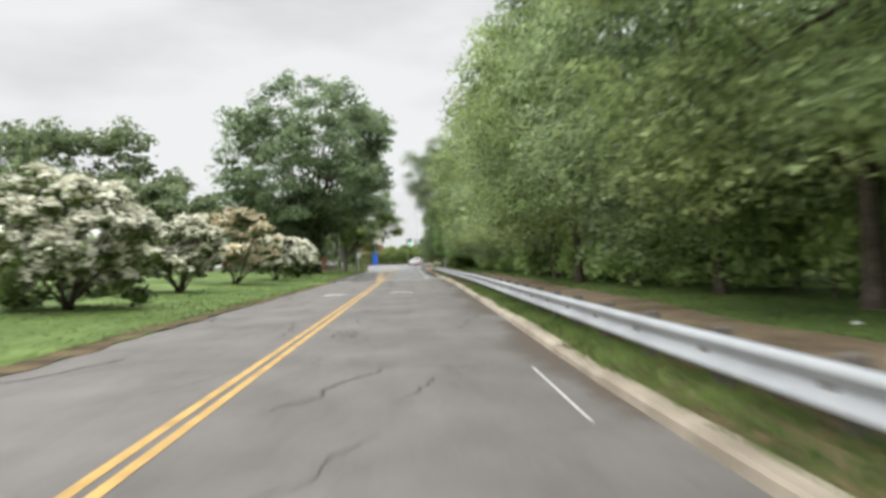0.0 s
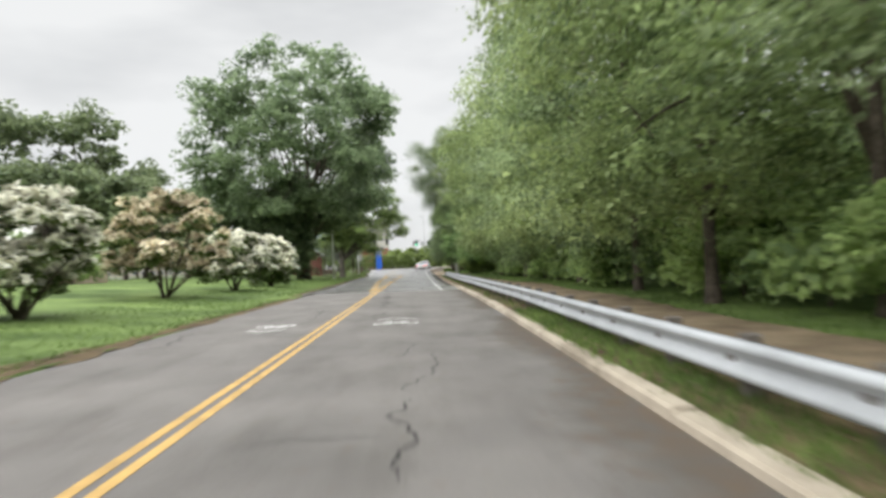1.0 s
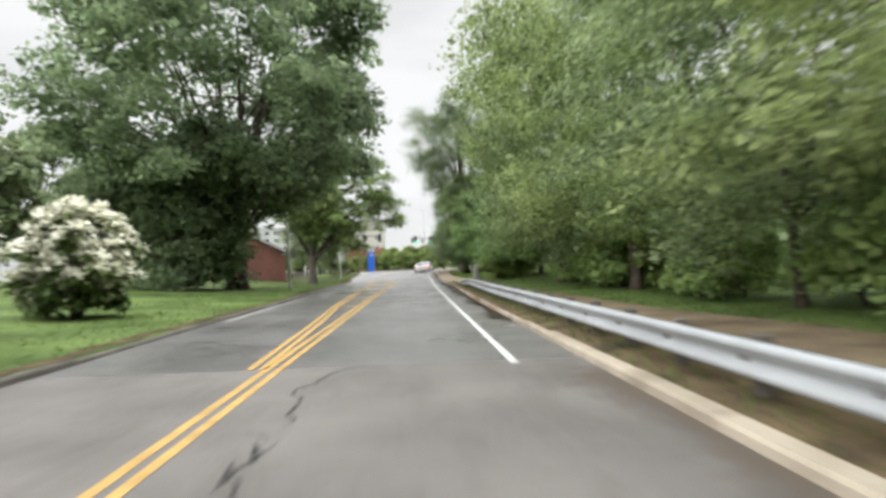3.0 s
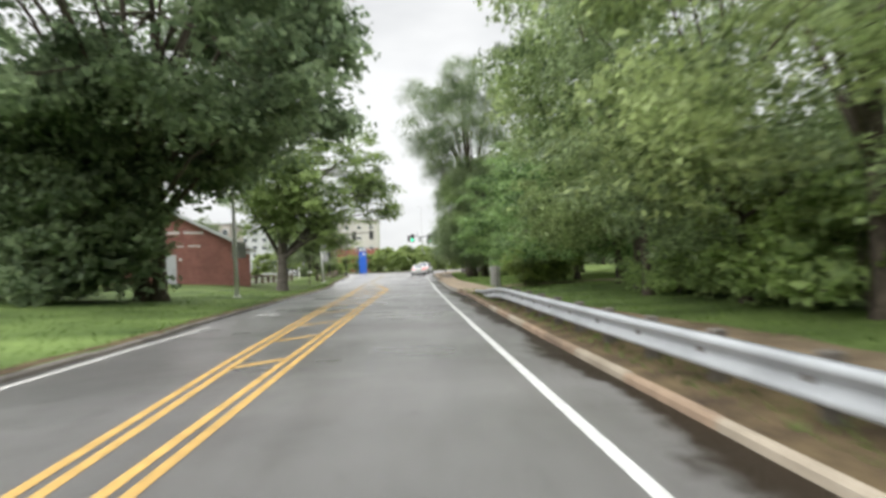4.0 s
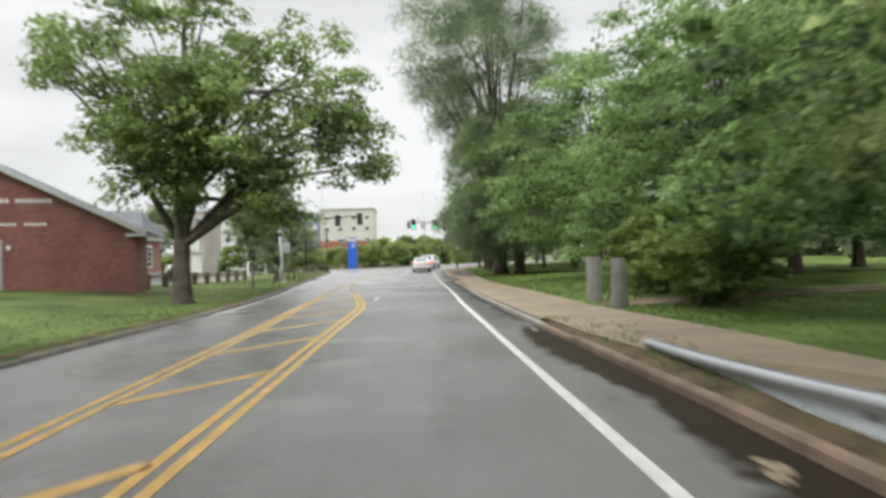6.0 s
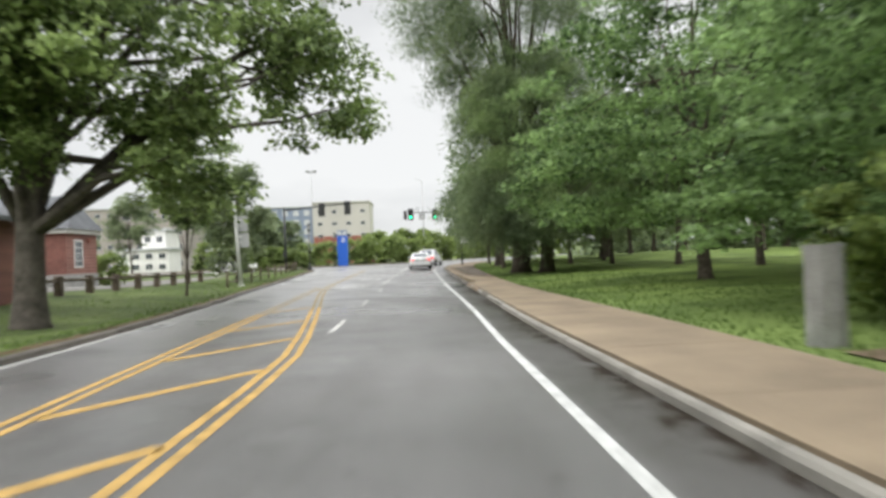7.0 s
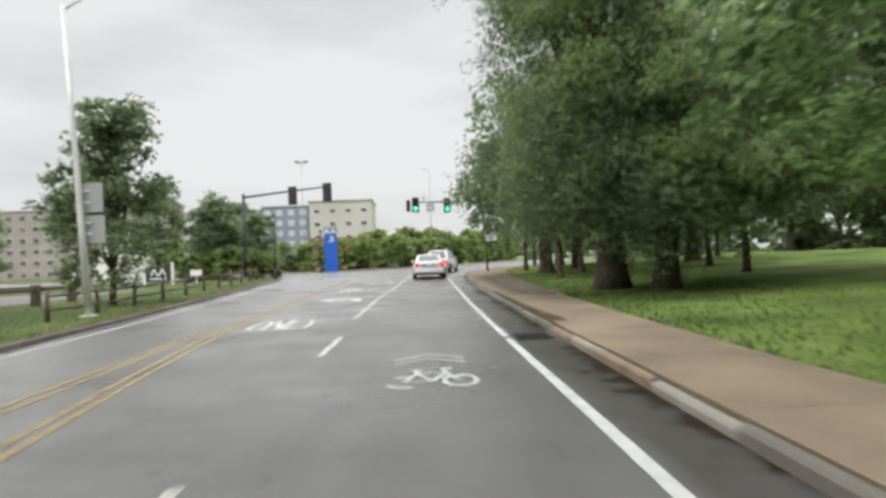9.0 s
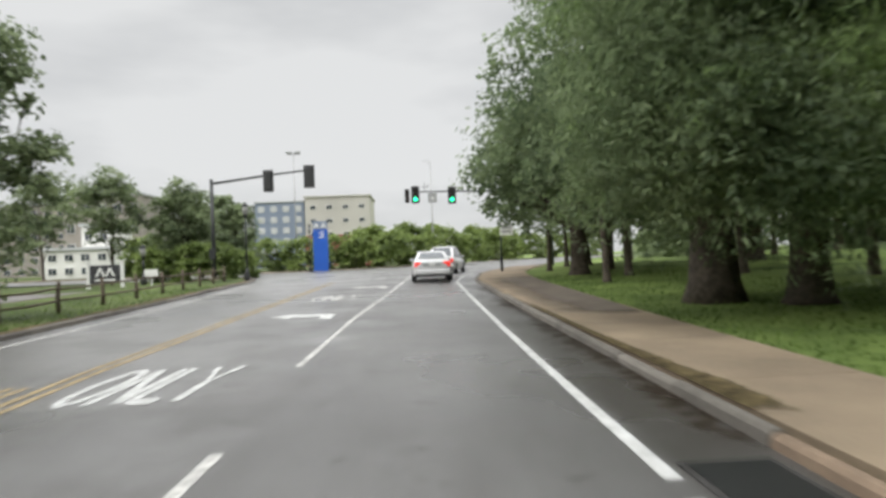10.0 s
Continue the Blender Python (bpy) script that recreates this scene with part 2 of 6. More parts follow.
for a, b in ((next(n for n in nt.nodes if n.bl_idname == "ShaderNodeNewGeometry").outputs["Position"], lawn_co.inputs[0]), (lawn_co.outputs["Y"], lawn_far.inputs["Value"]),
             (lawn_co.outputs["X"], lawn_side.inputs["Value"]), (lawn_far.outputs[0], lawn_both.inputs[0]), (lawn_side.outputs[0], lawn_both.inputs[1]), (lawn_both.outputs[0], lawn_mix.inputs[0]),
             (lawn_ramp.outputs[0], lawn_mix.inputs[6]), (lawn_co.outputs["X"], park_side.inputs["Value"]), (lawn_far.outputs[0], park_both.inputs[0]), (park_side.outputs[0], park_both.inputs[1]),
             (park_both.outputs[0], park_lit_mix.inputs[0]), (lawn_mix.outputs[2], park_lit_mix.inputs[6]), (park_lit_mix.outputs[2], nt.nodes["Principled BSDF"].inputs["Base Color"])):
    nt.links.new(a, b)
M_BLADE = leaf_mat("grass_blade", (0.080, 0.138, 0.034), (0.158, 0.225, 0.064), 0.6, 0.4)
M_DIRT = mat("packed_dirt", (0.154, 0.112, 0.073), 0.95, var=0.3, scale=1.3, fine=20, bump=0.8, bump_scale=35, tint=(0.208, 0.162, 0.108), spec=0.2)
M_VERGE = mat("verge_soil", (0.074, 0.050, 0.034), 0.95, var=0.45, scale=0.8, fine=14, bump=1.0, bump_scale=30, tint=(0.108, 0.080, 0.042), spec=0.2)
M_KERB = mat("kerb_concrete", (0.308, 0.258, 0.193), 0.9, var=0.25, scale=0.8, fine=25, bump=0.5, objrand=0.35, tint=(0.339, 0.293, 0.231))
M_KERB_RUST = mat("kerb_stained", (0.231, 0.166, 0.115), 0.95, var=0.35, scale=0.5, fine=18, bump=0.6, objrand=0.3)
M_KERB_GREY = mat("kerb_granite", (0.275, 0.255, 0.225), 0.85, var=0.2, scale=0.6, fine=30, bump=0.4, objrand=0.25)
M_KERB_DARK = mat("kerb_granite_dirty", (0.154, 0.139, 0.119), 0.9, var=0.3, scale=0.8, fine=25, bump=0.5, objrand=0.3)
M_WALK = mat("sidewalk_tan", (0.235, 0.180, 0.122), 0.9, var=0.30, scale=1.6, fine=30, bump=0.35, objrand=0.12)
M_WHITE = mat("white_road_paint", (0.517, 0.517, 0.502), 0.7, var=0.22, scale=0.25, fine=22, spec=0.4)
M_WHITE_WORN = mat("worn_white_road_paint", (0.336, 0.328, 0.311), 0.8, var=0.35, scale=0.12, fine=16, tint=(0.521, 0.512, 0.487))
M_YELLOW = mat("yellow_road_paint", (0.430, 0.266, 0.074), 0.7, var=0.3, scale=0.25, fine=18)
M_YELLOW_WORN = mat("worn_yellow_road_paint", (0.23, 0.180, 0.105), 0.8, var=0.35, scale=0.15, fine=16, tint=(0.33, 0.245, 0.12))
M_STEEL = mat("galvanised_steel", (0.375, 0.39, 0.405), 0.55, metal=0.15, var=0.16, scale=0.9, fine=12, objrand=0.1)
M_POST = mat("weathered_post", (0.13, 0.115, 0.10), 0.85, var=0.3, scale=0.3, fine=14, bump=0.4)
M_BARK = mat("bark", (0.092, 0.076, 0.061), 0.95, var=0.4, scale=0.25, fine=8, bump=1.0, bump_scale=14, spec=0.2)
M_BARK_GREY = mat("grey_bark", (0.098, 0.086, 0.074), 0.95, var=0.4, scale=0.3, fine=8, bump=1.0, bump_scale=14, spec=0.2)
M_LEAF_WOOD = leaf_mat("woodland_leaf", (0.168, 0.240, 0.122), (0.328, 0.405, 0.214), trans=0.52, var=0.42)
M_LEAF_LIME = leaf_mat("lime_woodland_leaf", (0.182, 0.250, 0.102), (0.358, 0.430, 0.192), trans=0.55, var=0.4)
# darker copy of the maple leaf, with shade put into the colour
M_LEAF_MAPLE_SHADED = leaf_mat("shaded_maple_leaf", (0.090, 0.165, 0.058), (0.215, 0.315, 0.118), trans=0.5, var=0.45)
M_LEAF_DEEP = leaf_mat("deep_woodland_leaf", (0.150, 0.218, 0.096), (0.308, 0.388, 0.172), trans=0.5, var=0.42)
M_LEAF_MAPLE = leaf_mat("maple_leaf", (0.105, 0.185, 0.068), (0.225, 0.328, 0.128), trans=0.53, var=0.45)
M_LEAF_DARK = leaf_mat("dark_tree_leaf", (0.152, 0.218, 0.124), (0.275, 0.345, 0.196), trans=0.72)
M_LEAF_WILLOW = leaf_mat("drooping_leaf", (0.118, 0.170, 0.090), (0.220, 0.275, 0.145), trans=0.6)
M_LEAF_OLD = leaf_mat("hanging_park_leaf", (0.165, 0.245, 0.106), (0.300, 0.388, 0.168), trans=0.68)
M_LEAF_LEFT = leaf_mat("roadside_leaf", (0.130, 0.195, 0.070), (0.250, 0.325, 0.118), trans=0.5, var=0.42)
# far foliage, its colour lifted to stand in for haze
M_LEAF_FAR = leaf_mat("haze_lifted_leaf", (0.135, 0.182, 0.098), (0.245, 0.296, 0.155), trans=0.48)
M_LEAF_HEDGE = leaf_mat("hedge_leaf", (0.128, 0.185, 0.056), (0.248, 0.315, 0.098), trans=0.48)
M_SHRUB_DARK = leaf_mat("understory_leaf", (0.210, 0.308, 0.126), (0.406, 0.518, 0.203), trans=0.5)
M_FLOWER = leaf_mat("cream_blossom", (0.60, 0.59, 0.46), (0.78, 0.77, 0.66), 0.7, 0.3)
M_FLOWER_FADED = leaf_mat("faded_blossom", (0.50, 0.42, 0.28), (0.68, 0.61, 0.45), 0.7, 0.3)
M_SHRUB_LEAF = leaf_mat("shrub_leaf", (0.075, 0.115, 0.036), (0.150, 0.195, 0.068), trans=0.35)
M_BRICK = mat("red_brick", (0.235, 0.098, 0.078), 0.9, var=0.2, scale=1.5, fine=8, bump=0.4, bump_scale=25)
M_ROOF = mat("grey_shingles", (0.13, 0.135, 0.145), 0.9, var=0.2, scale=1.0, fine=7, bump=0.4)
M_TRIM = mat("white_trim", (0.72, 0.71, 0.68), 0.6, var=0.06)
M_DOOR = mat("grey_steel_door", (0.42, 0.43, 0.44), 0.5, var=0.08)
M_GLASS = mat("window_glass", (0.05, 0.06, 0.07), 0.08, var=0.2, spec=0.8)
M_GALV_POLE = mat("grey_pole", (0.64, 0.64, 0.62), 0.5, metal=0.15, var=0.12, scale=1.0, fine=10)
M_BLACK = mat("black_metal", (0.022, 0.024, 0.024), 0.45, var=0.2, fine=10)
M_HOUSING = mat("signal_housing_dark", (0.03, 0.031, 0.031), 0.5, var=0.2)
M_SIGN_BACK = mat("sign_back_aluminium", (0.36, 0.365, 0.36), 0.5, metal=0.3, var=0.12, fine=6)
M_BLUE = mat("blue_sign_paint", (0.018, 0.095, 0.43), 0.4, var=0.12, fine=5)
M_SIGN_WHITE = mat("white_sign_face", (0.72, 0.72, 0.70), 0.5, var=0.06)
M_SIGN_BLACK = mat("black_sign_face", (0.03, 0.03, 0.035), 0.5, var=0.15)
M_STONE = mat("granite", (0.30, 0.295, 0.28), 0.9, var=0.22, scale=0.4, fine=22, bump=0.7, bump_scale=22)
M_WOOD = mat("weathered_wood", (0.115, 0.088, 0.065), 0.9, var=0.3, scale=0.5, fine=10, bump=0.6)
M_WALL_BLUE = mat("blue_grey_cladding", (0.205, 0.245, 0.315), 0.8, var=0.1, scale=5)
M_WALL_CREAM = mat("cream_cladding", (0.46, 0.44, 0.40), 0.8, var=0.08, scale=6)
M_WALL_RED = mat("far_red_brick", (0.27, 0.10, 0.075), 0.9, var=0.15, scale=4)
M_WALL_GREY = mat("pale_grey_cladding", (0.46, 0.47, 0.47), 0.8, var=0.08, scale=6)
M_WALL_TAN = mat("tan_wall", (0.45, 0.36, 0.28), 0.85, var=0.12, scale=2)
M_WALL_TAUPE = mat("taupe_wall", (0.32, 0.29, 0.26), 0.9, var=0.12, scale=4)
M_WALL_WHITE = mat("white_wall", (0.72, 0.71, 0.68), 0.8, var=0.08, scale=3)
M_CAR_WHITE = mat("silver_white_car_paint", (0.66, 0.66, 0.66), 0.25, metal=0.1, var=0.04, scale=2, spec=0.6)
M_TYRE = mat("tyre_rubber", (0.02, 0.02, 0.02), 0.9, var=0.2)
M_RIM = mat("wheel_rim", (0.35, 0.35, 0.36), 0.35, metal=0.8, var=0.1)
M_TAIL = glow("tail_lamp_red", (0.75, 0.03, 0.02), 0.75)
M_GREEN = glow("green_signal_light", (0.03, 0.8, 0.36), 5.0)
M_LENS_OFF = mat("unlit_lens", (0.05, 0.02, 0.015), 0.3)
M_LAMP_GLASS = mat("frosted_lamp_glass", (0.26, 0.26, 0.25), 0.4, var=0.05)
# near black that paints the shadow below the car bumper
M_BUMPER_SHADE = mat("bumper_shade_black", (0.03, 0.03, 0.03), 0.6, var=0.2)

# ---- helpers for meshes ----


def lerp_table(table, v):
    return float(np.interp(v, [a for a, _ in table], [b for _, b in table]))


def smooth(a, b, v):
    k = min(1.0, max(0.0, (v - a) / (b - a)))
    return k * k * (3 - 2 * k)


LEFT = [(-60, -5.4), (40, -5.3), (45, -5.25), (48, -5.3), (57, -5.5), (70, -5.6), (75, -5.88), (83, -5.92), (87, -6.1), (100, -6.05), (104, -6.12), (108, -6.38), (115, -6.9),
        (121, -7.6), (126, -8.0), (134, -8.3), (150, -8.95), (154, -9.1), (158, -9.8), (162, -11.8), (165, -15)]
RIGHT = [(-60, 2.42), (8, 2.45), (12, 2.53), (25, 2.75), (33, 2.84), (41, 2.9), (55, 2.82), (68, 2.76), (76, 2.82), (84, 2.88), (90, 2.76), (95, 2.7), (102, 2.66), (106, 2.72), (110, 2.78), (114, 2.86), (118, 2.92), (124, 3.04), (136, 3.08), (146, 3.12), (152, 3.9), (157, 5.2),
         (161, 6.5), (165, 7.9), (174, 11.0), (195, 19.0), (235, 35), (300, 70)]
PATH_EDGE = [(-14, 6.7), (20, 6.75), (36, 7.45), (50, 7.5), (62, 6.7), (70, 6.0), (75, 5.6), (93, 5.3)]
WALK_EDGE = [(83, 5.6), (89, 5.45), (95, 4.95), (101, 4.95), (110, 4.78), (116, 4.75), (123, 4.95), (133, 5.3), (144, 5.65), (148, 5.95), (152, 6.5), (157, 7.9), (161, 9.2), (165, 10.6)]


def edge_l(y):
    return lerp_table(LEFT, y)


def edge_r(y):
    return lerp_table(RIGHT, y)


def rise(y):
    return 0.5 * smooth(120, 166, y)


def height(x, y):
    """The ground beside the road."""
    l, r = edge_l(y), edge_r(y)
    z = rise(y)
    if x <= l:
        d = l - x
        z -= 0.34 * smooth(0.3, 2.6, d) * math.exp(-((x + 10.1) / 4.0) ** 2 - ((y - 107) / 9.0) ** 2)
        slope = 0.05 - 0.068 * smooth(118, 146, y)
        return z + (0.02 if y < 46 else 0.10) + slope * min(max(d - 1.5, 0), 14) + 0.02 * math.sin(0.31 * x + 0.17 * y)
    if x >= r:
        d = x - r
        return z + 0.10 - 0.06 * (1 - smooth(0.2, 0.5, d)) + 0.022 * min(max(d - 3.4, 0), 14) + 0.015 * math.sin(0.4 * x + 0.23 * y)
    return z


def mesh_ob(name, verts, faces, material=None, parent=None, label="", smooth_shade=False):
    me = bpy.data.meshes.new(name)
    me.from_pydata(verts, [], faces)
    if material:
        me.materials.append(material)
    if smooth_shade:
        me.polygons.foreach_set("use_smooth", [True] * len(me.polygons))
    me.update()
    ob = new(name, me)
    if parent:
        ob.parent = parent
    if label:
        ob["label"] = label
    return ob


def part(name, bm, material, parent=None, label="", smooth_shade=False):
    me = bpy.data.meshes.new(name)
    bmesh.ops.recalc_face_normals(bm, faces=bm.faces)
    bm.to_mesh(me)
    bm.free()
    me.materials.append(material)
    if smooth_shade:
        me.polygons.foreach_set("use_smooth", [True] * len(me.polygons))
    ob = new(name, me)
    if parent:
        ob.parent = parent
    if label:
        ob["label"] = label
    return ob


def empty(name, m=None, **tags):
    ob = new(name)
    ob.empty_display_size = 0.2
    if m is not None:
        ob.matrix_basis = m
    return tagged(ob, **tags)


def box(bm, x0, x1, y0, y1, z0, z1, bevel=0.0):
    r = bmesh.ops.create_cube(bm, size=1, matrix=Matrix.Translation(((x0 + x1) / 2, (y0 + y1) / 2, (z0 + z1) / 2)) @ Matrix.Diagonal((x1 - x0, y1 - y0, z1 - z0, 1)))
    if bevel:
        es = list({e for v in r["verts"] for e in v.link_edges})
        bmesh.ops.bevel(bm, geom=es, offset=bevel, segments=1, affect="EDGES")
    return bm


def cube(x0, x1, y0, y1, z0, z1, bevel=0.0):
    return box(bmesh.new(), x0, x1, y0, y1, z0, z1, bevel)


def tube_geo(points, radii, sides=7, verts=None, faces=None, cap=True):
    """A tapered tube along points, appended to verts and faces."""
    verts = [] if verts is None else verts
    faces = [] if faces is None else faces
    base = len(verts)
    pts = [Vector(p) for p in points]
    for i, p in enumerate(pts):
        d = (pts[min(i + 1, len(pts) - 1)] - pts[max(i - 1, 0)]).normalized()
        u = d.cross(Vector((0.31, 0.95, 0.05) if abs(d.z) > 0.7 else (0, 0, 1))).normalized()
        w = d.cross(u)
        for k in range(sides):
            a = 2 * math.pi * k / sides
            verts.append(tuple(p + radii[i] * (math.cos(a) * u + math.sin(a) * w)))
    for i in range(len(pts) - 1):
        for k in range(sides):
            a, b = base + i * sides + k, base + i * sides + (k + 1) % sides
            faces.append((a, b, b + sides, a + sides))
    if cap:
        faces.append(tuple(base + k for k in reversed(range(sides))))
        faces.append(tuple(base + (len(pts) - 1) * sides + k for k in range(sides)))
    return verts, faces


def tube(name, points, radii, material, parent=None, sides=8, label="", smooth_shade=True):
    v, f = tube_geo(points, radii, sides)
    return mesh_ob(name, v, f, material, parent, label, smooth_shade)


# ---- ground, road, kerbs ----
ys = sorted({*range(-60, 261, 3), 45, 46, 47, 165, 300, 400, 550, 800, 1500, 3000, -120, -300})
verts, faces = [], []
LEFT_OFF = [2990, 900, 400, 200, 120, 80, 60, 45, 36, 30, 25, 21, 18, 15.5, 13, 11, 9, 7.5, 6, 5, 4, 3, 2, 1.2, 0.6, 0.25, 0.08]
RIGHT_OFF = [0.12, 0.3, 0.8, 1.5, 2.4, 3.4, 4.4, 5.5, 7, 8.5, 10, 12, 14, 17, 20, 25, 32, 45, 70, 120, 200, 400, 900, 2990]
for y in ys:
    l, r = edge_l(y), edge_r(min(y, 165))
    flat = y > 165
    row = [(l - o, y, (rise(y) - 0.06) if flat else height(l - o, y)) for o in LEFT_OFF]
    row += [(l - 0.05, y, rise(y) - 0.3), (r + 0.09, y, rise(y) - 0.3)]
    row += [(r + o, y, (rise(y) - 0.06) if flat else height(r + o, y)) for o in RIGHT_OFF]
    verts += row
n = len(LEFT_OFF) + len(RIGHT_OFF) + 2
for j in range(len(ys) - 1):
    for i in range(n - 1):
        a = j * n + i
        faces.append((a, a + 1, a + n + 1, a + n))
tagged(mesh_ob("ground", verts, faces, M_GRASS, smooth_shade=True), "mown green lawn and woodland ground beside the road", "ground", kind="structure")


# dirt along the right gutter: from y, to y, least and greatest width, how much of it is mud
GUTTERS = [(5, 15.5, 0.22, 0.6, 0.32), (15.8, 31.5, 0.35, 0.85, 0.3), (33, 49.5, 0.3, 0.7, 0.3), (56, 77, 0.2, 0.5, 0.6), (73, 92, 0.34, 0.50, 1.0), (92, 111, 0.15, 0.4, 0.35), (111, 119, 0.2, 0.45, 0.35), (120, 142, 0.25, 0.5, 0.35)]
EDGE_LINE = [(1.80, 49.6), (1.74, 66), (1.72, 78), (1.76, 90), (1.82, 100), (1.95, 106), (2.02, 113), (2.05, 119.3), (2.06, 119.65), (2.12, 128), (2.22, 138), (2.3, 146), (2.9, 151), (4.0, 156)]


def road_dirt(x, y):
    """How muddy and how damp the road is at a point."""
    d = edge_r(y) - x
    mud = damp = 0.0
    for y0, y1, w0, w1, share in GUTTERS:
        if y0 < y < y1:
            w = w0 + (w1 - w0) * (0.5 + 0.5 * math.sin(0.9 * y + y0))
            k = max(0.0, 1 - d / (1.6 * w)) * min(1.0, (y - y0) / 1.2, (y1 - y) / 1.2)
            mud, damp = max(mud, k * share), max(damp, k)
    if 88 < y < 142:
        line_x = lerp_table([(b, a) for a, b in EDGE_LINE], y)
        damp = max(damp, 0.85 * smooth(line_x, line_x + 0.2, x) * smooth(88, 95, y) * (1 - smooth(136, 142, y)))
    return mud, damp


def road_strip(name, y0, y1, material, label):
    rows = np.linspace(y0, y1, int((y1 - y0) / 0.5) + 1)
    near = [1.5, 1.25, 1.0, 0.85, 0.7, 0.55, 0.4, 0.3, 0.2, 0.1, -0.06]
    v, f, mud, damp = [], [], [], []
    n_ = 5 + len(near)
    for y in rows:
        l, r = edge_l(y), edge_r(y)
        for x in [l - 0.06 + (r - 1.8 - l) * k / 4 for k in range(5)] + [r - o for o in near]:
            v.append((x, y, rise(y)))
            a, b = road_dirt(x, y)
            mud.append(a)
            damp.append(b)
    for j in range(len(rows) - 1):
        for k in range(n_ - 1):
            a = j * n_ + k
            f.append((a, a + 1, a + n_ + 1, a + n_))
    ob = mesh_ob(name, v, f, material)
    ob.data.attributes.new("mud", "FLOAT", "POINT").data.foreach_set("value", mud)
    ob.data.attributes.new("damp", "FLOAT", "POINT").data.foreach_set("value", damp)
    return tagged(ob, label, "road", kind="structure")


road_strip("road", -60, 50, M_ROAD_OLD, "pale worn cracked asphalt road with patches")
road_strip("road", 50, 165, M_ROAD_NEW, "darker smooth damp asphalt road with lane markings")
bm = bmesh.new()
outline = [(7.96, 165), (11.0, 174), (19, 195), (35, 235), (70, 300), (60, 312), (24, 262), (8, 222), (-1, 200), (-6, 190), (-10.5, 185.5), (-80, 188), (-80, 167),
           (-24, 166.5), (-15.06, 165)]
vs = [bm.verts.new((x, y, rise(y))) for x, y in outline]
bm.faces.new(vs)
bmesh.ops.triangulate(bm, faces=bm.faces)
tagged(part("road", bm, M_ROAD_NEW), "asphalt junction where the road bends away", "road", kind="structure")

# ---- road markings ----


def stripe(name, pts, width, material, label, lift=0.005):
    """A painted line along points of the plan, laid on the road."""
    dense = []
    for (x0, y0), (x1, y1) in zip(pts, pts[1:]):
        k = max(1, int(math.hypot(x1 - x0, y1 - y0) / 2.0))
        dense += [(x0 + (x1 - x0) * i / k, y0 + (y1 - y0) * i / k) for i in range(k)]
    dense.append(pts[-1])
    v, f = [], []
    for i, p in enumerate(dense):
        a, b = dense[max(i - 1, 0)], dense[min(i + 1, len(dense) - 1)]
        d = Vector((b[0] - a[0], b[1] - a[1])).normalized()
        nx, ny = d.y * width / 2, -d.x * width / 2
        v += [(p[0] - nx, p[1] - ny, rise(p[1]) + lift), (p[0] + nx, p[1] + ny, rise(p[1]) + lift)]
    f = [(2 * i, 2 * i + 1, 2 * i + 3, 2 * i + 2) for i in range(len(dense) - 1)]
    return tagged(mesh_ob(name, v, f, material), label, "road marking", kind="structure")


def offset(pts, d):
    return [(x + d, y) for x, y in pts]


Y_RIGHT = [(-60, -1.75), (30, -1.75), (52, -1.78), (66, -1.75), (80, -1.70), (92, -1.58), (97, -1.5), (99.5, -1.52), (102, -1.74), (105, -2.06), (109.8, -2.6), (113, -2.98),
           (117, -3.45), (121, -3.85), (125, -4.1), (132, -4.15), (150, -3.9)]
Y_LEFT = [(50, -2.05), (58, -2.35), (66, -2.75), (73, -2.95), (80, -3.15), (92, -3.35), (100, -3.62), (108, -3.85), (116, -4.15), (124, -4.5)]
flip = lambda t: [(x, y) for y, x in t]  # noqa: E731
for d in (-0.1, 0.1):
    stripe("lane_line", offset(flip([p for p in Y_RIGHT if p[0] < 111]), d), 0.11, M_YELLOW, "solid line of a faded double yellow centre marking")
    stripe("lane_line", offset(flip([p for p in Y_RIGHT if p[0] > 109]), d), 0.10, M_YELLOW_WORN, "badly worn end of a double yellow centre marking")
    stripe("lane_line", offset(flip([p for p in Y_LEFT if p[0] < 110]), d), 0.11, M_YELLOW, "solid line of the second double yellow marking")
    stripe("lane_line", offset(flip([p for p in Y_LEFT if p[0] > 107]), d), 0.10, M_YELLOW_WORN, "worn end of the second double yellow marking")
for y in (65.6, 69.5, 73.4, 78.5, 82.9, 87.0, 91.0, 94.7, 98.3, 101.8, 105.4, 109.8):
    xr = lerp_table(Y_RIGHT, y) - 0.15
    dy = 1.4 * (xr - lerp_table(Y_LEFT, y - 2) - 0.15)
    xl = lerp_table(Y_LEFT, y - dy) + 0.15
    if xr - xl > 0.25:
        stripe("hatch_bar", [(xl, y - dy), (xr, y)], 0.2, M_YELLOW, "diagonal yellow bar between the double yellow lines")
stripe("lane_line", EDGE_LINE[:8], 0.13, M_WHITE, "solid white edge line along the shoulder")
stripe("lane_line", EDGE_LINE[8:], 0.12, M_WHITE, "solid white edge line along the shoulder")
stripe("lane_line", [(1.92, 5.6), (1.95, 8.4)], 0.035, M_WHITE_WORN, "short worn white remnant of an edge line")
stripe("lane_line", [(-5.3, 60), (-5.36, 68), (-5.33, 72.8)], 0.11, M_WHITE_WORN, "worn white edge line by the far kerb")
stripe("lane_line", [(-5.88, 98), (-5.93, 102), (-6.1, 107), (-6.5, 113), (-7.12, 121), (-7.4, 127), (-7.6, 133), (-7.8, 139), (-8.2, 150)], 0.11, M_WHITE_WORN, "worn white edge line by the far kerb")
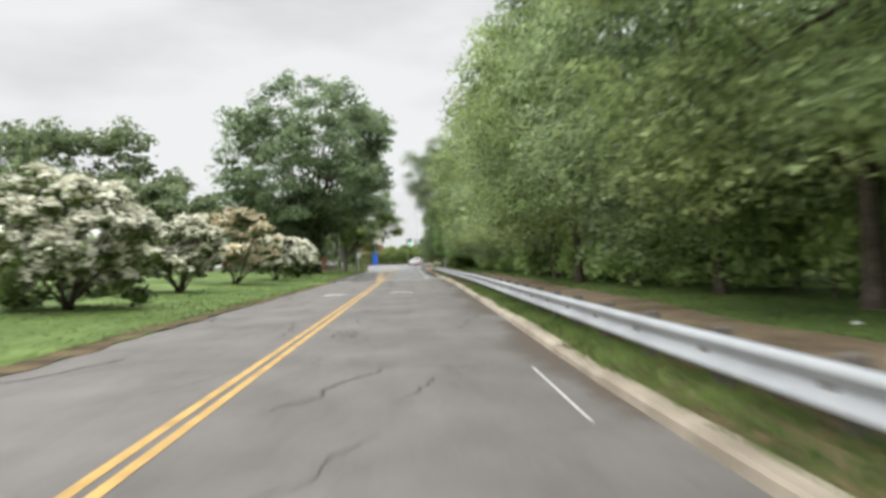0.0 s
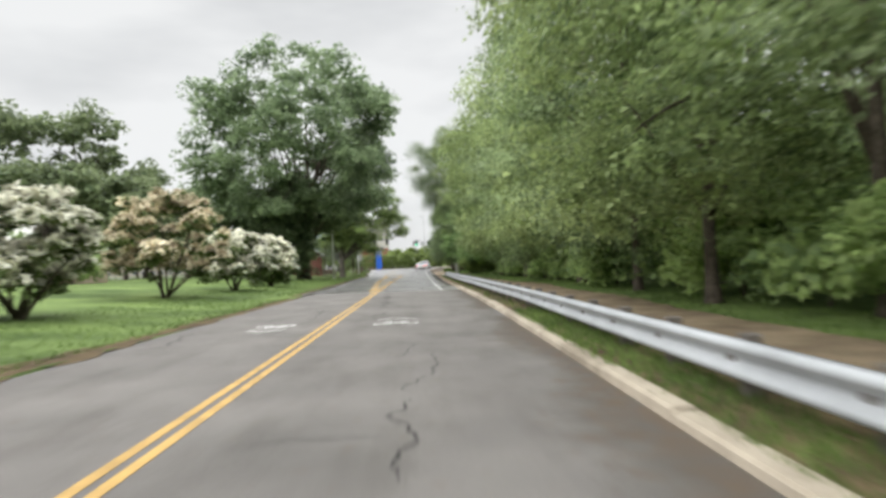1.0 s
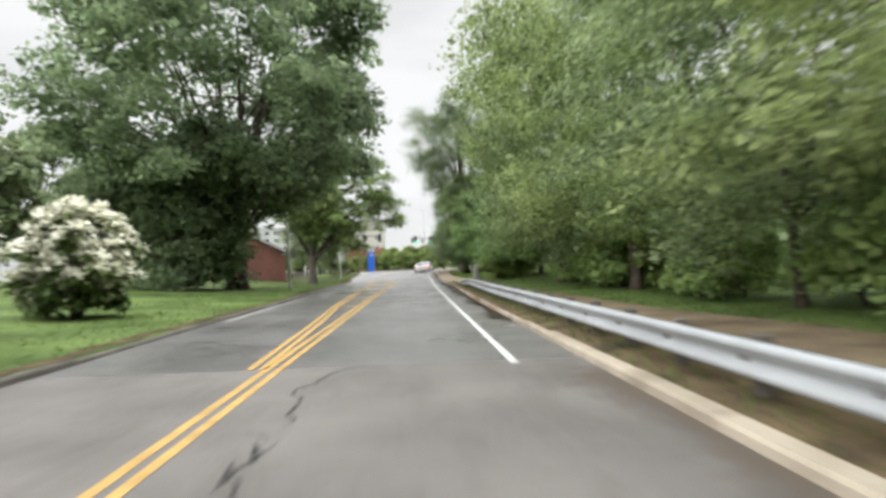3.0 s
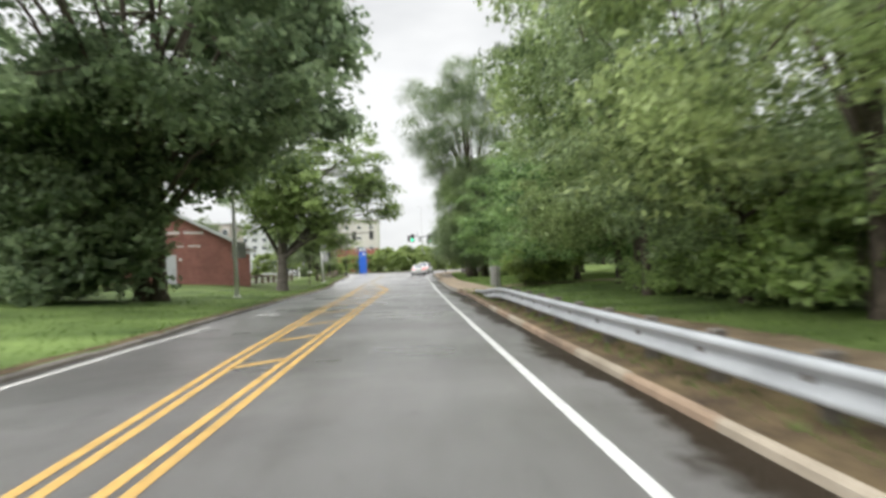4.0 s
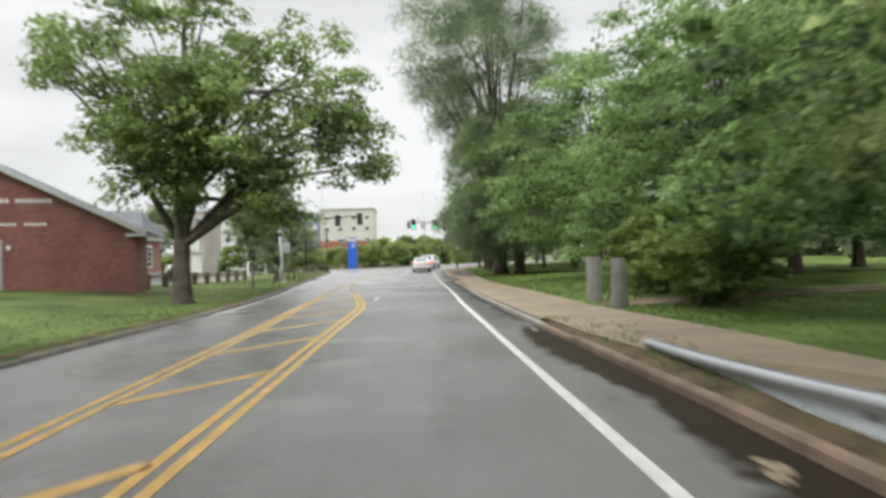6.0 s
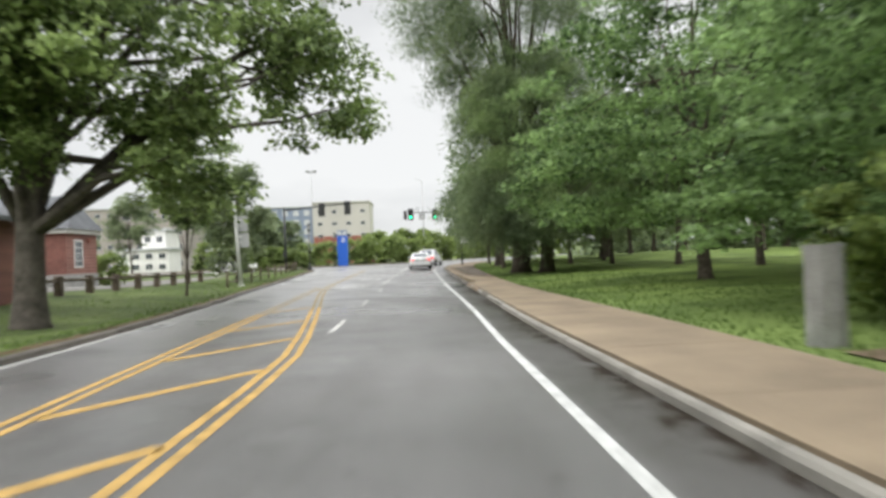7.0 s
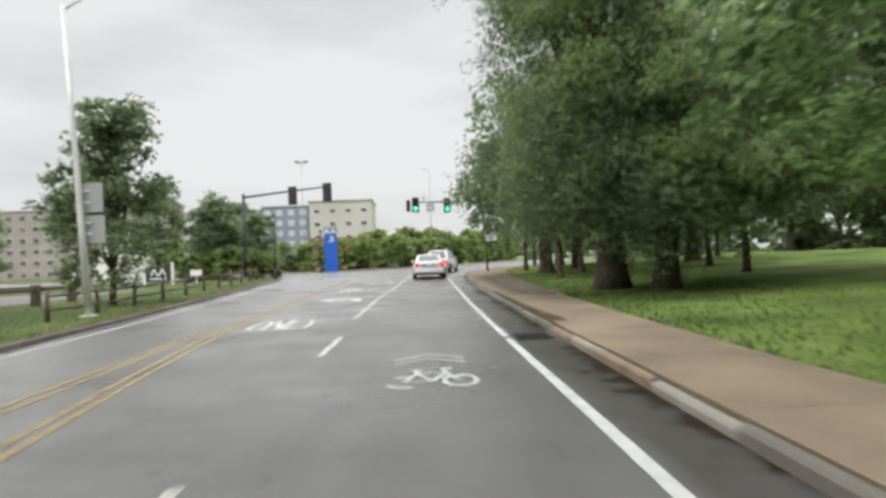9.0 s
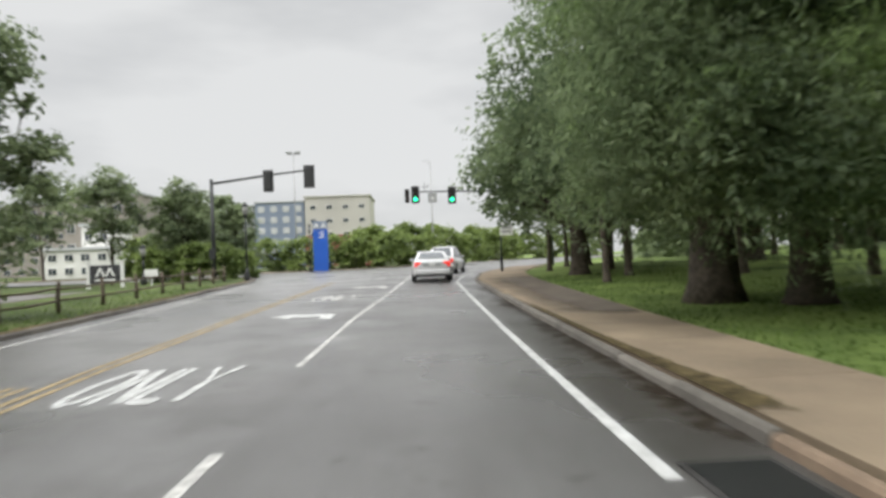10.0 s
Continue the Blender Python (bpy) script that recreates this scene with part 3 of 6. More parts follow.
for y0 in (102.5, 109.6, 118.1):
    stripe("lane_dash", [(-1.36 + 0.012 * (y0 - 96), y0), (-1.33 + 0.012 * (y0 - 96), y0 + 2.6)], 0.11, M_WHITE_WORN, "short white lane dash")
stripe("lane_line", [(-1.17, 124.7), (-1.05, 131), (-0.45, 142), (-0.1, 150), (0.05, 155)], 0.10, M_WHITE_WORN, "solid white line beside the turning lane")


def strokes(name, at, paths, width, material, label, sx=1.0, sy=1.0, tall=1.5):
    """Painted strokes of a road symbol, all in one sheet."""
    v, f = [], []
    for n, path in enumerate(paths):
        up = 0.0052 + 0.0007 * n
        p = [(at[0] + x * sx, at[1] + y * sy) for x, y in path]
        base = len(v)
        for i, q in enumerate(p):
            a, b = p[max(i - 1, 0)], p[min(i + 1, len(p) - 1)]
            if path[0] == path[-1] and i in (0, len(p) - 1):
                a, b = p[-2], p[1]
            d = Vector((b[0] - a[0], b[1] - a[1])).normalized()
            wx, wy = width, width * tall
            v += [(q[0] - d.y * wx / 2, q[1] + d.x * wy / 2, rise(q[1]) + up), (q[0] + d.y * wx / 2, q[1] - d.x * wy / 2, rise(q[1]) + up)]
        f += [(base + 2 * i, base + 2 * i + 1, base + 2 * i + 3, base + 2 * i + 2) for i in range(len(p) - 1)]
    return tagged(mesh_ob(name, v, f, material), label, "road marking", kind="structure")


def ring(cx, cy, r, n=14):
    return [(cx + r * math.cos(2 * math.pi * k / n), cy + r * math.sin(2 * math.pi * k / n)) for k in range(n + 1)]


BIKE = [ring(-0.34, 0.28, 0.2), ring(0.34, 0.28, 0.2), [(-0.34, 0.28), (-0.18, 0.62), (0.18, 0.62), (0.34, 0.28)], [(-0.18, 0.62), (0.0, 0.28), (-0.34, 0.28)],
        [(0.0, 0.28), (0.2, 0.62)], [(0.2, 0.62), (0.14, 0.78), (0.28, 0.8)], [(-0.18, 0.62), (-0.21, 0.74)], [(-0.3, 0.75), (-0.1, 0.75)]]
CHEV = [[(-0.5, 1.05), (0.0, 1.35), (0.5, 1.05)], [(-0.5, 1.28), (0.0, 1.58), (0.5, 1.28)]]
def arc(cx, cy, r, a0, a1, n=9):
    return [(cx + r * math.cos(radians(a0 + (a1 - a0) * k / n)), cy + r * math.sin(radians(a0 + (a1 - a0) * k / n))) for k in range(n + 1)]


WORN_WHEEL = [arc(-0.34, 0.28, 0.2, 200, 300), arc(-0.34, 0.28, 0.2, 70, 125, 5)]
strokes("bike_marking", (-0.06, 29.5), BIKE + CHEV, 0.068, M_WHITE_WORN, "worn white bicycle and chevron painted on the lane", 1.0, 1.3)
strokes("bike_marking", (0.4, 78.1), [arc(-0.3, 0.3, 0.16, 20, 170, 6), arc(0.34, 0.28, 0.2, -100, 130)] + BIKE[2:] + CHEV[1:], 0.055, M_WHITE, "half worn white bicycle and thin chevron on the lane", 0.82, 1.08)
strokes("bike_marking", (0.62, 115.1), WORN_WHEEL + BIKE[1:] + CHEV, 0.064, M_WHITE, "white bicycle and double chevron painted on the lane", 1.0, 1.7)
for x, y in ((-3.1, 30.7), (-4.65, 78.0)):
    strokes("bike_marking", (x, y), [[(-a, -b) for a, b in s] for s in BIKE + CHEV], 0.085, M_WHITE_WORN, "worn white bicycle and chevron painted on the opposite lane", 0.85, 1.25)
ONLY = [ring(0.22, 0.5, 0.2, 12), [(0.55, 0), (0.55, 1)], [(0.55, 0.97), (0.93, 0.03)], [(0.93, 0), (0.93, 1)], [(1.08, 1), (1.08, 0)], [(1.08, 0.03), (1.42, 0.03)], [(1.48, 1), (1.68, 0.5), (1.88, 1)], [(1.68, 0.5), (1.68, 0)]]
ONLY[0] = [(x, 0.5 + (y - 0.5) * 2.4) for x, y in ONLY[0]]
strokes("word_marking", (-3.55, 122.75), ONLY, 0.10, M_WHITE, "white word ONLY painted on the turning lane", 0.84, 2.2, 3.2)
strokes("word_marking", (-3.12, 137.4), ONLY, 0.10, M_WHITE_WORN, "worn white word ONLY painted on the turning lane", 0.84, 2.2, 3.2)
for x, y, paint in ((-3.3, 132.1, M_WHITE), (-2.5, 144.2, M_WHITE_WORN)):
    bm = bmesh.new()
    for face in (((0, 0.3), (0.62, -0.35), (0.62, 0.95)), ((0.62, 0.05), (1.36, 0.05), (1.36, 0.6), (0.62, 0.6)), ((1.36, -0.75), (1.68, -0.75), (1.68, 0.5), (1.6, 0.6), (1.36, 0.6))):
        bm.faces.new([bm.verts.new((x + a, y + b, rise(y + b) + 0.0056)) for a, b in face])
    tagged(part("arrow_marking", bm, paint), "white left turn arrow painted on the turning lane", "road marking", kind="structure")

# cracks and stains of the old road
rng = random.Random(5)


def crack(x, y, length, heading, w):
    v, f = [], []
    a = heading
    px, py = x, y
    k = max(int(length / 0.07), 3)
    for i in range(k):
        wid = w * (0.35 + 0.65 * rng.random()) * (1 if 2 < i < k - 3 else 0.4)
        nx, ny = -math.sin(a) * wid / 2, math.cos(a) * wid / 2
        v += [(px + nx, py + ny, rise(py) + 0.004), (px - nx, py - ny, rise(py) + 0.004)]
        a += rng.uniform(-0.9, 0.9)
        a += (heading - a) * 0.42
        px, py = px + math.cos(a) * 0.07, py + math.sin(a) * 0.07
    return v, [(2 * i, 2 * i + 1, 2 * i + 3, 2 * i + 2) for i in range(k - 1)]


CV, CF = [], []
# cracks near the start of the road, then those further on
spots = [(-1.12, 12.6, 1.4, 1.62, 0.055), (-0.68, 12.5, 1.5, 1.66, 0.06), (-1.2, 13.9, 0.42, 0.2, 0.06), (-0.95, 13.95, 0.2, 0.25, 0.06), (-1.15, 13.1, 0.5, 0.15, 0.045), (-0.98, 12.8, 1.1, 1.45, 0.045),
         (-1.05, 13.4, 0.35, 0.5, 0.05), (-0.8, 12.6, 0.25, 2.9, 0.045), (-0.65, 13.85, 0.47, 0.75, 0.07), (-0.73, 15.1, 1.9, 1.72, 0.04), (0.33, 18.0, 3.0, 1.55, 0.045), (0.4, 21.0, 3.6, 1.55, 0.03),
         (1.4, 13.4, 3.7, 1.56, 0.045), (-2.28, 13.2, 3.7, 1.6, 0.055), (-4.72, 17.2, 2.4, 1.5, 0.09), (-4.74, 7.2, 4.4, 1.56, 0.09), (-4.85, 26.0, 3.5, 1.56, 0.06)]
spots += [(-0.82, 32.2, 2.3, 1.6, 0.10), (-1.0, 33.5, 0.5, 0.7, 0.08), (-0.92, 34.0, 0.3, 0.4, 0.08), (0.47, 35.0, 1.4, 1.63, 0.03), (0.45, 34.95, 0.2, 0.1, 0.07), (-2.41, 32.6, 3.8, 1.68, 0.05),
          (-1.16, 37.3, 0.4, 0.1, 0.10), (-0.92, 39.2, 0.5, 0.3, 0.08), (-0.95, 43.6, 0.5, 2.8, 0.07), (-0.9, 46.3, 4.2, 1.55, 0.05), (-1.0, 6.5, 3.0, 1.35, 0.05), (0.25, 6.8, 1.5, 1.2, 0.04)]
spots += [(-0.74, 36.9, 4.6, 1.6, 0.05), (-0.86, 41.3, 4.8, 1.6, 0.05)]
for k in range(15):
    spots.append((-0.70 - 0.02 * k + rng.uniform(-0.08, 0.08), 36.9 + 0.64 * k, rng.uniform(0.5, 0.95), 1.6 + rng.uniform(-0.4, 0.4), rng.uniform(0.06, 0.12)))
for _ in range(16):
    spots.append((rng.uniform(-5, 2.4), rng.uniform(-4, 38), rng.uniform(0.6, 2.6), rng.choice((0.1, 1.5, 1.3, -0.2)) + rng.uniform(-0.3, 0.3), rng.uniform(0.015, 0.03)))
for s in spots:
    v, f = crack(*s)
    CF += [tuple(i + len(CV) for i in q) for q in f]
    CV += v
tagged(mesh_ob("road_cracks", CV, CF, M_PATCH), "dark branching cracks in the old asphalt", "crack", kind="stuff")


def blotch(name, x, y, rx, ry, material, label, lift=0.0035, seed=1, n=22):
    r = random.Random(seed)
    ph = [r.uniform(0, 6.28) for _ in range(4)]
    pts = []
    for k in range(n):
        a = 2 * math.pi * k / n
        q = 1 + 0.22 * math.sin(2 * a + ph[0]) + 0.16 * math.sin(3 * a + ph[1]) + 0.12 * math.sin(5 * a + ph[2]) + 0.08 * r.uniform(-1, 1)
        px, py = x + rx * q * math.cos(a), y + ry * q * math.sin(a)
        pts.append((px, py, rise(py) + lift))
    bm_ = bmesh.new()
    bm_.faces.new([bm_.verts.new(p) for p in pts])
    return tagged(part(name, bm_, material), label, "stain", kind="structure")




def dirt_or_shade_strip(name, rows, material, label, lift=0.003, seed=1):
    """Dirt or painted shade lying along the road between two edges given by (y, from x, to x); its cover thins out at
    both ends and towards the first edge.
    """
    r = random.Random(seed)
    y0, y1 = rows[0][0], rows[-1][0]
    ys_ = np.arange(y0, y1 + 0.01, 0.35)
    v, cover = [], []
    for y in ys_:
        a, b = float(np.interp(y, [q[0] for q in rows], [q[1] for q in rows])), float(np.interp(y, [q[0] for q in rows], [q[2] for q in rows]))
        end = min(1.0, (y - y0) / 1.2, (y1 - y) / 1.2)
        for k in range(5):
            v.append((a + (b - a) * k / 4, y, rise(y) + lift))
            cover.append(max(0.0, min(1.0, k / 2.2 + r.uniform(-0.1, 0.1)) * end))
    f = [(j * 5 + k, j * 5 + k + 1, j * 5 + k + 6, j * 5 + k + 5) for j in range(len(ys_) - 1) for k in range(4)]
    ob = mesh_ob(name, v, f, material)
    ob.data.attributes.new("cover", "FLOAT", "POINT").data.foreach_set("value", cover)
    return tagged(ob, label, "dirt", kind="structure")


for i, (x, y, rx, ry) in enumerate(((2.62, 78.6, 0.2, 0.5), (2.55, 82.2, 0.13, 0.4), (2.62, 80.6, 0.1, 0.3), (2.6, 91.0, 0.12, 0.7), (2.40, 77.9, 0.16, 0.35), (2.45, 82.0, 0.1, 0.3))):
    blotch("sand_stain", x, y, rx * 0.5, ry * 0.5, M_WALK, "pale sand washed into the gutter", seed=40 + i, lift=0.0074 + 0.0005 * i)

# drain by the kerb
drain = empty("storm_drain", pose(2.52, 119.5, rise(119.5)), label="square iron storm drain grate in the gutter", category="drain")
bm = cube(-0.33, 0.33, -0.45, 0.45, 0.002, 0.008)
part("frame", bm, M_PATCH, drain)
for k in range(7):
    part("bar", cube(-0.28, 0.28, -0.39 + k * 0.12, -0.33 + k * 0.12, 0.008, 0.02), M_BLACK, drain)

# ---- kerbs, verge, sidewalk ----


def kerb_stone(name, y0, y1, edge, side, w, h, material, parent, drop=0.0):
    """One kerb stone along an edge of the road; side 1 lies to the right of it."""
    v = []
    for y in (y0 + 0.012, y1 - 0.012):
        e, z = edge(y), rise(y)
        for o, q in ((0, -0.05), (0.015, h - 0.03), (0.045, h), (w - 0.03, h + 0.005), (w, h - 0.02), (w, -0.05)):
            v.append((e + side * o, y, z + q - (drop if q > 0 else 0)))
    f = [(i, i + 1, i + 7, i + 6) for i in range(5)] + [tuple(range(6)), tuple(range(11, 5, -1))]
    return mesh_ob(name, v, f, material, parent)


kerb_r = empty("kerb_right", label="weathered tan concrete kerb along the road", category="kerb", kind="structure")
y = -12.0
kr = random.Random(3)
while y < 162:
    n = 2.4 if y < 92 else 1.9
    kerb_stone("kerb_stone", y, y + n, edge_r, 1, (0.26 if y < 52 else 0.14) + kr.uniform(-0.02, 0.02), (0.115) + kr.uniform(-0.02, 0.015), (M_KERB_GREY if y < 106 + kr.uniform(0, 10) else (M_KERB_DARK if y > 118.5 else kr.choice((M_KERB_DARK, M_KERB_RUST, M_KERB)))) if y > 91 else (M_KERB_RUST if y > 50 + kr.uniform(0, 26) else M_KERB), kerb_r)
    y += n
kerb_l = empty("kerb_left", label="low dark dirty granite kerb beside the lawn", category="kerb", kind="structure")
y = 47.0
while y < 160:
    kerb_stone("kerb_stone", y, y + 2.2, edge_l, -1, 0.15, 0.10 + kr.uniform(-0.015, 0.015) + 0.02 * smooth(90, 110, y), M_KERB_DARK, kerb_l)
    y += 2.2


def strip_sheet(name, y0, y1, xa, xb, material, label, category, lift=0.004, step=1.0, ragged=0.0, seed=2, cols=4):
    r = random.Random(seed)
    rows = np.arange(y0, y1 + 0.01, step)
    v, f = [], []
    for y in rows:
        a, b = xa(y) + ragged * r.uniform(-1, 1), xb(y) + ragged * r.uniform(-1, 1)
        for k in range(cols):
            x = a + (b - a) * k / (cols - 1)
            v.append((x, y, height(x, y) + lift))
    for j in range(len(rows) - 1):
        for k in range(cols - 1):
            i = j * cols + k
            f.append((i, i + 1, i + cols + 1, i + cols))
    return tagged(mesh_ob(name, v, f, material, smooth_shade=True), label, category, kind="structure")


strip_sheet("verge", -14, 92, lambda y: edge_r(y) + 0.11, lambda y: edge_r(y) + 1.3 + 0.45 * smooth(70, 86, y), M_VERGE, "bare brown soil with thin grass under the guardrail", "verge", 0.022, 0.7, 0.03)
strip_sheet("path", -14, 93, lambda y: edge_r(y) + 1.3 + 0.2 * math.sin(y * 0.2), lambda y: lerp_table(PATH_EDGE, y) + 0.2 * math.sin(y * 0.4), M_DIRT,
            "packed brown dirt path behind the guardrail", "path", 0.025, 0.8, 0.12)
strip_sheet("path", 94.9, 97.1, lambda y: 5.4, lambda y: 14.0, M_DIRT, "brown dirt path leading into the park", "path", 0.03, 0.4, 0.25, cols=9)
strip_sheet("verge", -14, 46.5, lambda y: edge_l(y) - 0.62 + 0.14 * math.sin(y * 0.7), lambda y: edge_l(y) + 0.0, M_VERGE, "dirt edge where the lawn meets the old road", "verge", 0.008, 0.5, 0.14)
strip_sheet("verge", 47, 164, lambda y: edge_l(y) - 0.5, lambda y: edge_l(y) - 0.14, M_VERGE, "thin worn soil strip behind the kerb", "verge", 0.012, 0.6, 0.1)
walk_r = empty("sidewalk", label="tan sidewalk of long concrete slabs", category="sidewalk", kind="structure")
y = 83.0
while y < 162:
    v = []
    for yy in (y + 0.008, y + 3.0 - 0.008):
        x0, x1 = edge_r(yy) + (0.36 if y < 92 else 0.18), lerp_table(WALK_EDGE, yy)
        if y < 92:
            x0 = max(x0, 4.4 - (yy - 83) * 0.3)
        z = rise(yy) + 0.13
        v += [(x0, yy, z), (x1, yy, z + 0.01), (x0, yy, z - 0.12), (x1, yy, z - 0.12)]
    mesh_ob("slab", v, [(0, 1, 5, 4), (2, 6, 7, 3), (0, 4, 6, 2), (1, 3, 7, 5), (0, 2, 3, 1), (4, 5, 7, 6)], M_WALK, walk_r)
    y += 3.0

litter = dirt_or_shade_strip("leaf_litter", [(120.2, 3.75, 3.12), (121.2, 3.6, 3.13), (123.0, 3.45, 3.16), (126, 3.36, 3.18), (132, 3.34, 3.2)], M_LEAF_LITTER, "wet rotting leaves along the sidewalk edge", 0.146, 21)
tagged(litter, category="leaf litter")
# tree shade and damp, laid over the slabs as one dark sheet
dirt_or_shade_strip("shade_damp_patch", [(128.5, 3.6, 5.0), (131, 3.4, 5.2), (135, 3.4, 5.35), (146, 3.4, 5.7)], M_SHADE_DAMP_WALK, "tree shade and damp painted dark across the sidewalk", 0.1445, 23)

# ---- guardrail ----
rail = empty("guardrail", label="galvanised steel W-beam guardrail on short posts", category="guardrail")


RAIL = [(-12, 3.1), (8, 3.14), (20, 3.3), (33, 3.48), (50, 3.4), (66, 3.23), (74, 3.27), (80, 3.3), (88, 3.4)]


def rail_line(y):
    """Plan place and drop of the rail at y: it sinks towards the ground at its end."""
    return lerp_table(RAIL, y), 0.40 * smooth(76.0, 87.0, y)


PROFILE = [(0.09, 0.0), (0.030, 0.020), (0.004, 0.052), (0.010, 0.094), (0.085, 0.158), (0.098, 0.187), (0.085, 0.214), (0.010, 0.278), (0.004, 0.316), (0.034, 0.352), (0.095, 0.374)]
y, seg = -10.0, 3.81
while y < 86.9:
    y1 = min(y + seg, 87.0)
    v, f = [], []
    rows = np.linspace(y, y1 + 0.05, 6)
    for yy in rows:
        x, d = rail_line(yy)
        for t in (0.0, 0.006):
            for px, pz in PROFILE:
                v.append((x + px + t, yy, 0.30 + pz - d))
    m = 2 * len(PROFILE)
    q = len(PROFILE)
    for j in range(len(rows) - 1):
        for k in range(q - 1):
            a = j * m + k
            f += [(a, a + 1, a + m + 1, a + m), (a + q, a + q + m, a + q + m + 1, a + q + 1)]
        for k in (0, q - 1):
            a = j * m + k
            f.append((a, a + m, a + m + q, a + q))
    mesh_ob("beam", v, f, M_STEEL, rail, smooth_shade=True)
    y = y1
y = -9.0
while y < 84:
    x, d = rail_line(y)
    part("post", cube(x + 0.2, x + 0.36, y - 0.08, y + 0.08, -0.1, 0.70 - d * 1.1, 0.012), M_POST, rail)
    part("block", cube(x + 0.08, x + 0.2, y - 0.07, y + 0.07, 0.36 - d, 0.65 - d, 0.01), M_POST, rail)
    part("bolt", cube(x + 0.08, x + 0.105, y - 0.018, y + 0.018, 0.47 - d, 0.506 - d, 0.006), M_POST, rail)
    y += 1.905

# ---- trees ----


def leaf_mesh(name, centres, radii, counts, size, rs, flat=0.6, droop=0.0, sprays=10, dome=0.45, core=0.2, shape="blade"):
    """Leaves in clumps: every clump carries sprays over its upper side, sinking towards their tips, round a darker core."""
    c0, r0, counts = np.asarray(centres, float), np.asarray(radii, float), np.asarray(counts)
    n, tot = len(c0), int(counts.sum())
    way = rs.normal(size=(n, sprays, 3))
    way /= np.linalg.norm(way, axis=2)[..., None]
    way[..., 2] = np.where(rs.uniform(size=(n, sprays)) < 0.72, np.abs(way[..., 2]), way[..., 2])
    reach = rs.uniform(0.3, 1.0, (n, sprays)) ** 0.5
    heart = c0[:, None] + way * r0[:, None] * reach[..., None]
    heart[..., 2] -= (dome + droop) * 0.6 * (way[..., 0] ** 2 + way[..., 1] ** 2) * reach ** 2 * r0[:, None, 0]
    who = np.repeat(np.arange(n), counts)
    spray = rs.randint(0, sprays, tot)
    r, out = r0[who], way[who, spray]
    g = rs.normal(size=(tot, 3)) * 0.5
    g /= np.maximum(1.0, np.linalg.norm(g, axis=1))[:, None]
    p = heart[who, spray] + g * r * np.array([0.46, 0.46, 0.30])
    p[:, 2] -= dome * 0.35 * (g[:, 0] ** 2 + g[:, 1] ** 2) * r[:, 0]
    if droop:
        p[:, 2] -= droop * 1.3 * rs.uniform(0, 1, tot) ** 2 * r[:, 0]
    inner = rs.uniform(size=tot) < core
    q = rs.normal(size=(tot, 3)) * 0.33
    p[inner] = (c0[who] + q * r)[inner]
    nrm = out * 0.5 + rs.normal(size=(tot, 3)) * 0.42 + np.array([0, 0, flat])
    nrm /= np.linalg.norm(nrm, axis=1)[:, None]
    t = out * 0.6 + rs.normal(size=(tot, 3)) * 0.8 + np.array([0, 0, -0.35 - 1.6 * droop])
    t -= nrm * (t * nrm).sum(1)[:, None]
    t /= np.linalg.norm(t, axis=1)[:, None]
    b = np.cross(nrm, t)
    s = (size * rs.uniform(0.6, 1.35, tot) * np.where(inner, 1.6, 1.0))[:, None]
    w = s * rs.uniform(0.28, 0.45, tot)[:, None]
    if shape == "slim":  # two narrow leaflets in place of one broad blade
        a, c = b * w * 0.9, nrm * s * 0.15
        v = np.stack([p - t * s * 0.55 - a, p - t * s * 0.1 - a * 0.35, p + t * s * 0.55 - a * 1.1 - c, p - t * s * 0.25 + a * 0.5, p + t * s * 0.1 + a * 1.1, p + t * s * 0.6 + a * 0.6 - c], 1).reshape(-1, 3)
        tri = np.arange(6 * tot)
    elif shape == "pair":  # two small rounded leaves side by side
        a, d, c = b * w, t * s, nrm * s * 0.2
        v = np.stack([p - a * 1.1 - d * 0.42 - c, p - a * 0.35 + d * 0.05, p - a * 1.6 + d * 0.3, p + a * 1.0 - d * 0.2, p + a * 1.9 + d * 0.2 - c, p + a * 0.55 + d * 0.5], 1).reshape(-1, 3)
        tri = np.arange(6 * tot)
    else:
        v = np.stack([p - t * s * 0.5, p + b * w + t * s * 0.05 - nrm * s * 0.12, p + t * s * 0.5, p - b * w - t * s * 0.08 - nrm * s * 0.12], 1).reshape(-1, 3)
        k = np.arange(tot)[:, None] * 4
        tri = np.concatenate([k + np.array([0, 1, 2]), k + np.array([0, 2, 3])], 1).ravel()
    me = bpy.data.meshes.new(name)
    me.vertices.add(len(v))
    me.vertices.foreach_set("co", v.astype(np.float32).ravel())
    me.loops.add(len(tri))
    me.loops.foreach_set("vertex_index", tri.astype(np.int32))
    me.polygons.add(2 * tot)
    me.polygons.foreach_set("loop_start", np.arange(0, 6 * tot, 3, dtype=np.int32))
    me.update(calc_edges=True)
    return me


def crown_clumps(rs, centre, size, n, clump, hollow=0.45, shape=1.0, low=-0.9):
    """Clump centres in an uneven egg-shaped envelope, more near its skin."""
    out = []
    lobes = [(rs.normal(size=3), rs.uniform(0.8, 1.08)) for _ in range(7)]
    lobes = [(a / np.linalg.norm(a), b) for a, b in lobes]
    while len(out) < n:
        d = rs.normal(size=3)
        d /= np.linalg.norm(d)
        if d[2] < low:
            continue
        k = 1.0
        for a, b in lobes:
            k *= 1 + (b - 1) * max(0.0, float(d @ a)) ** 3
        q = rs.uniform(hollow, 1.0) ** 0.6 * k
        taper = 1 - (1 - shape) * max(0, d[2])
        out.append(np.array(centre) + d * q * np.array(size) * np.array([taper, taper, 1]))
    return np.array(out), clump * rs.uniform(0.7, 1.35, n)


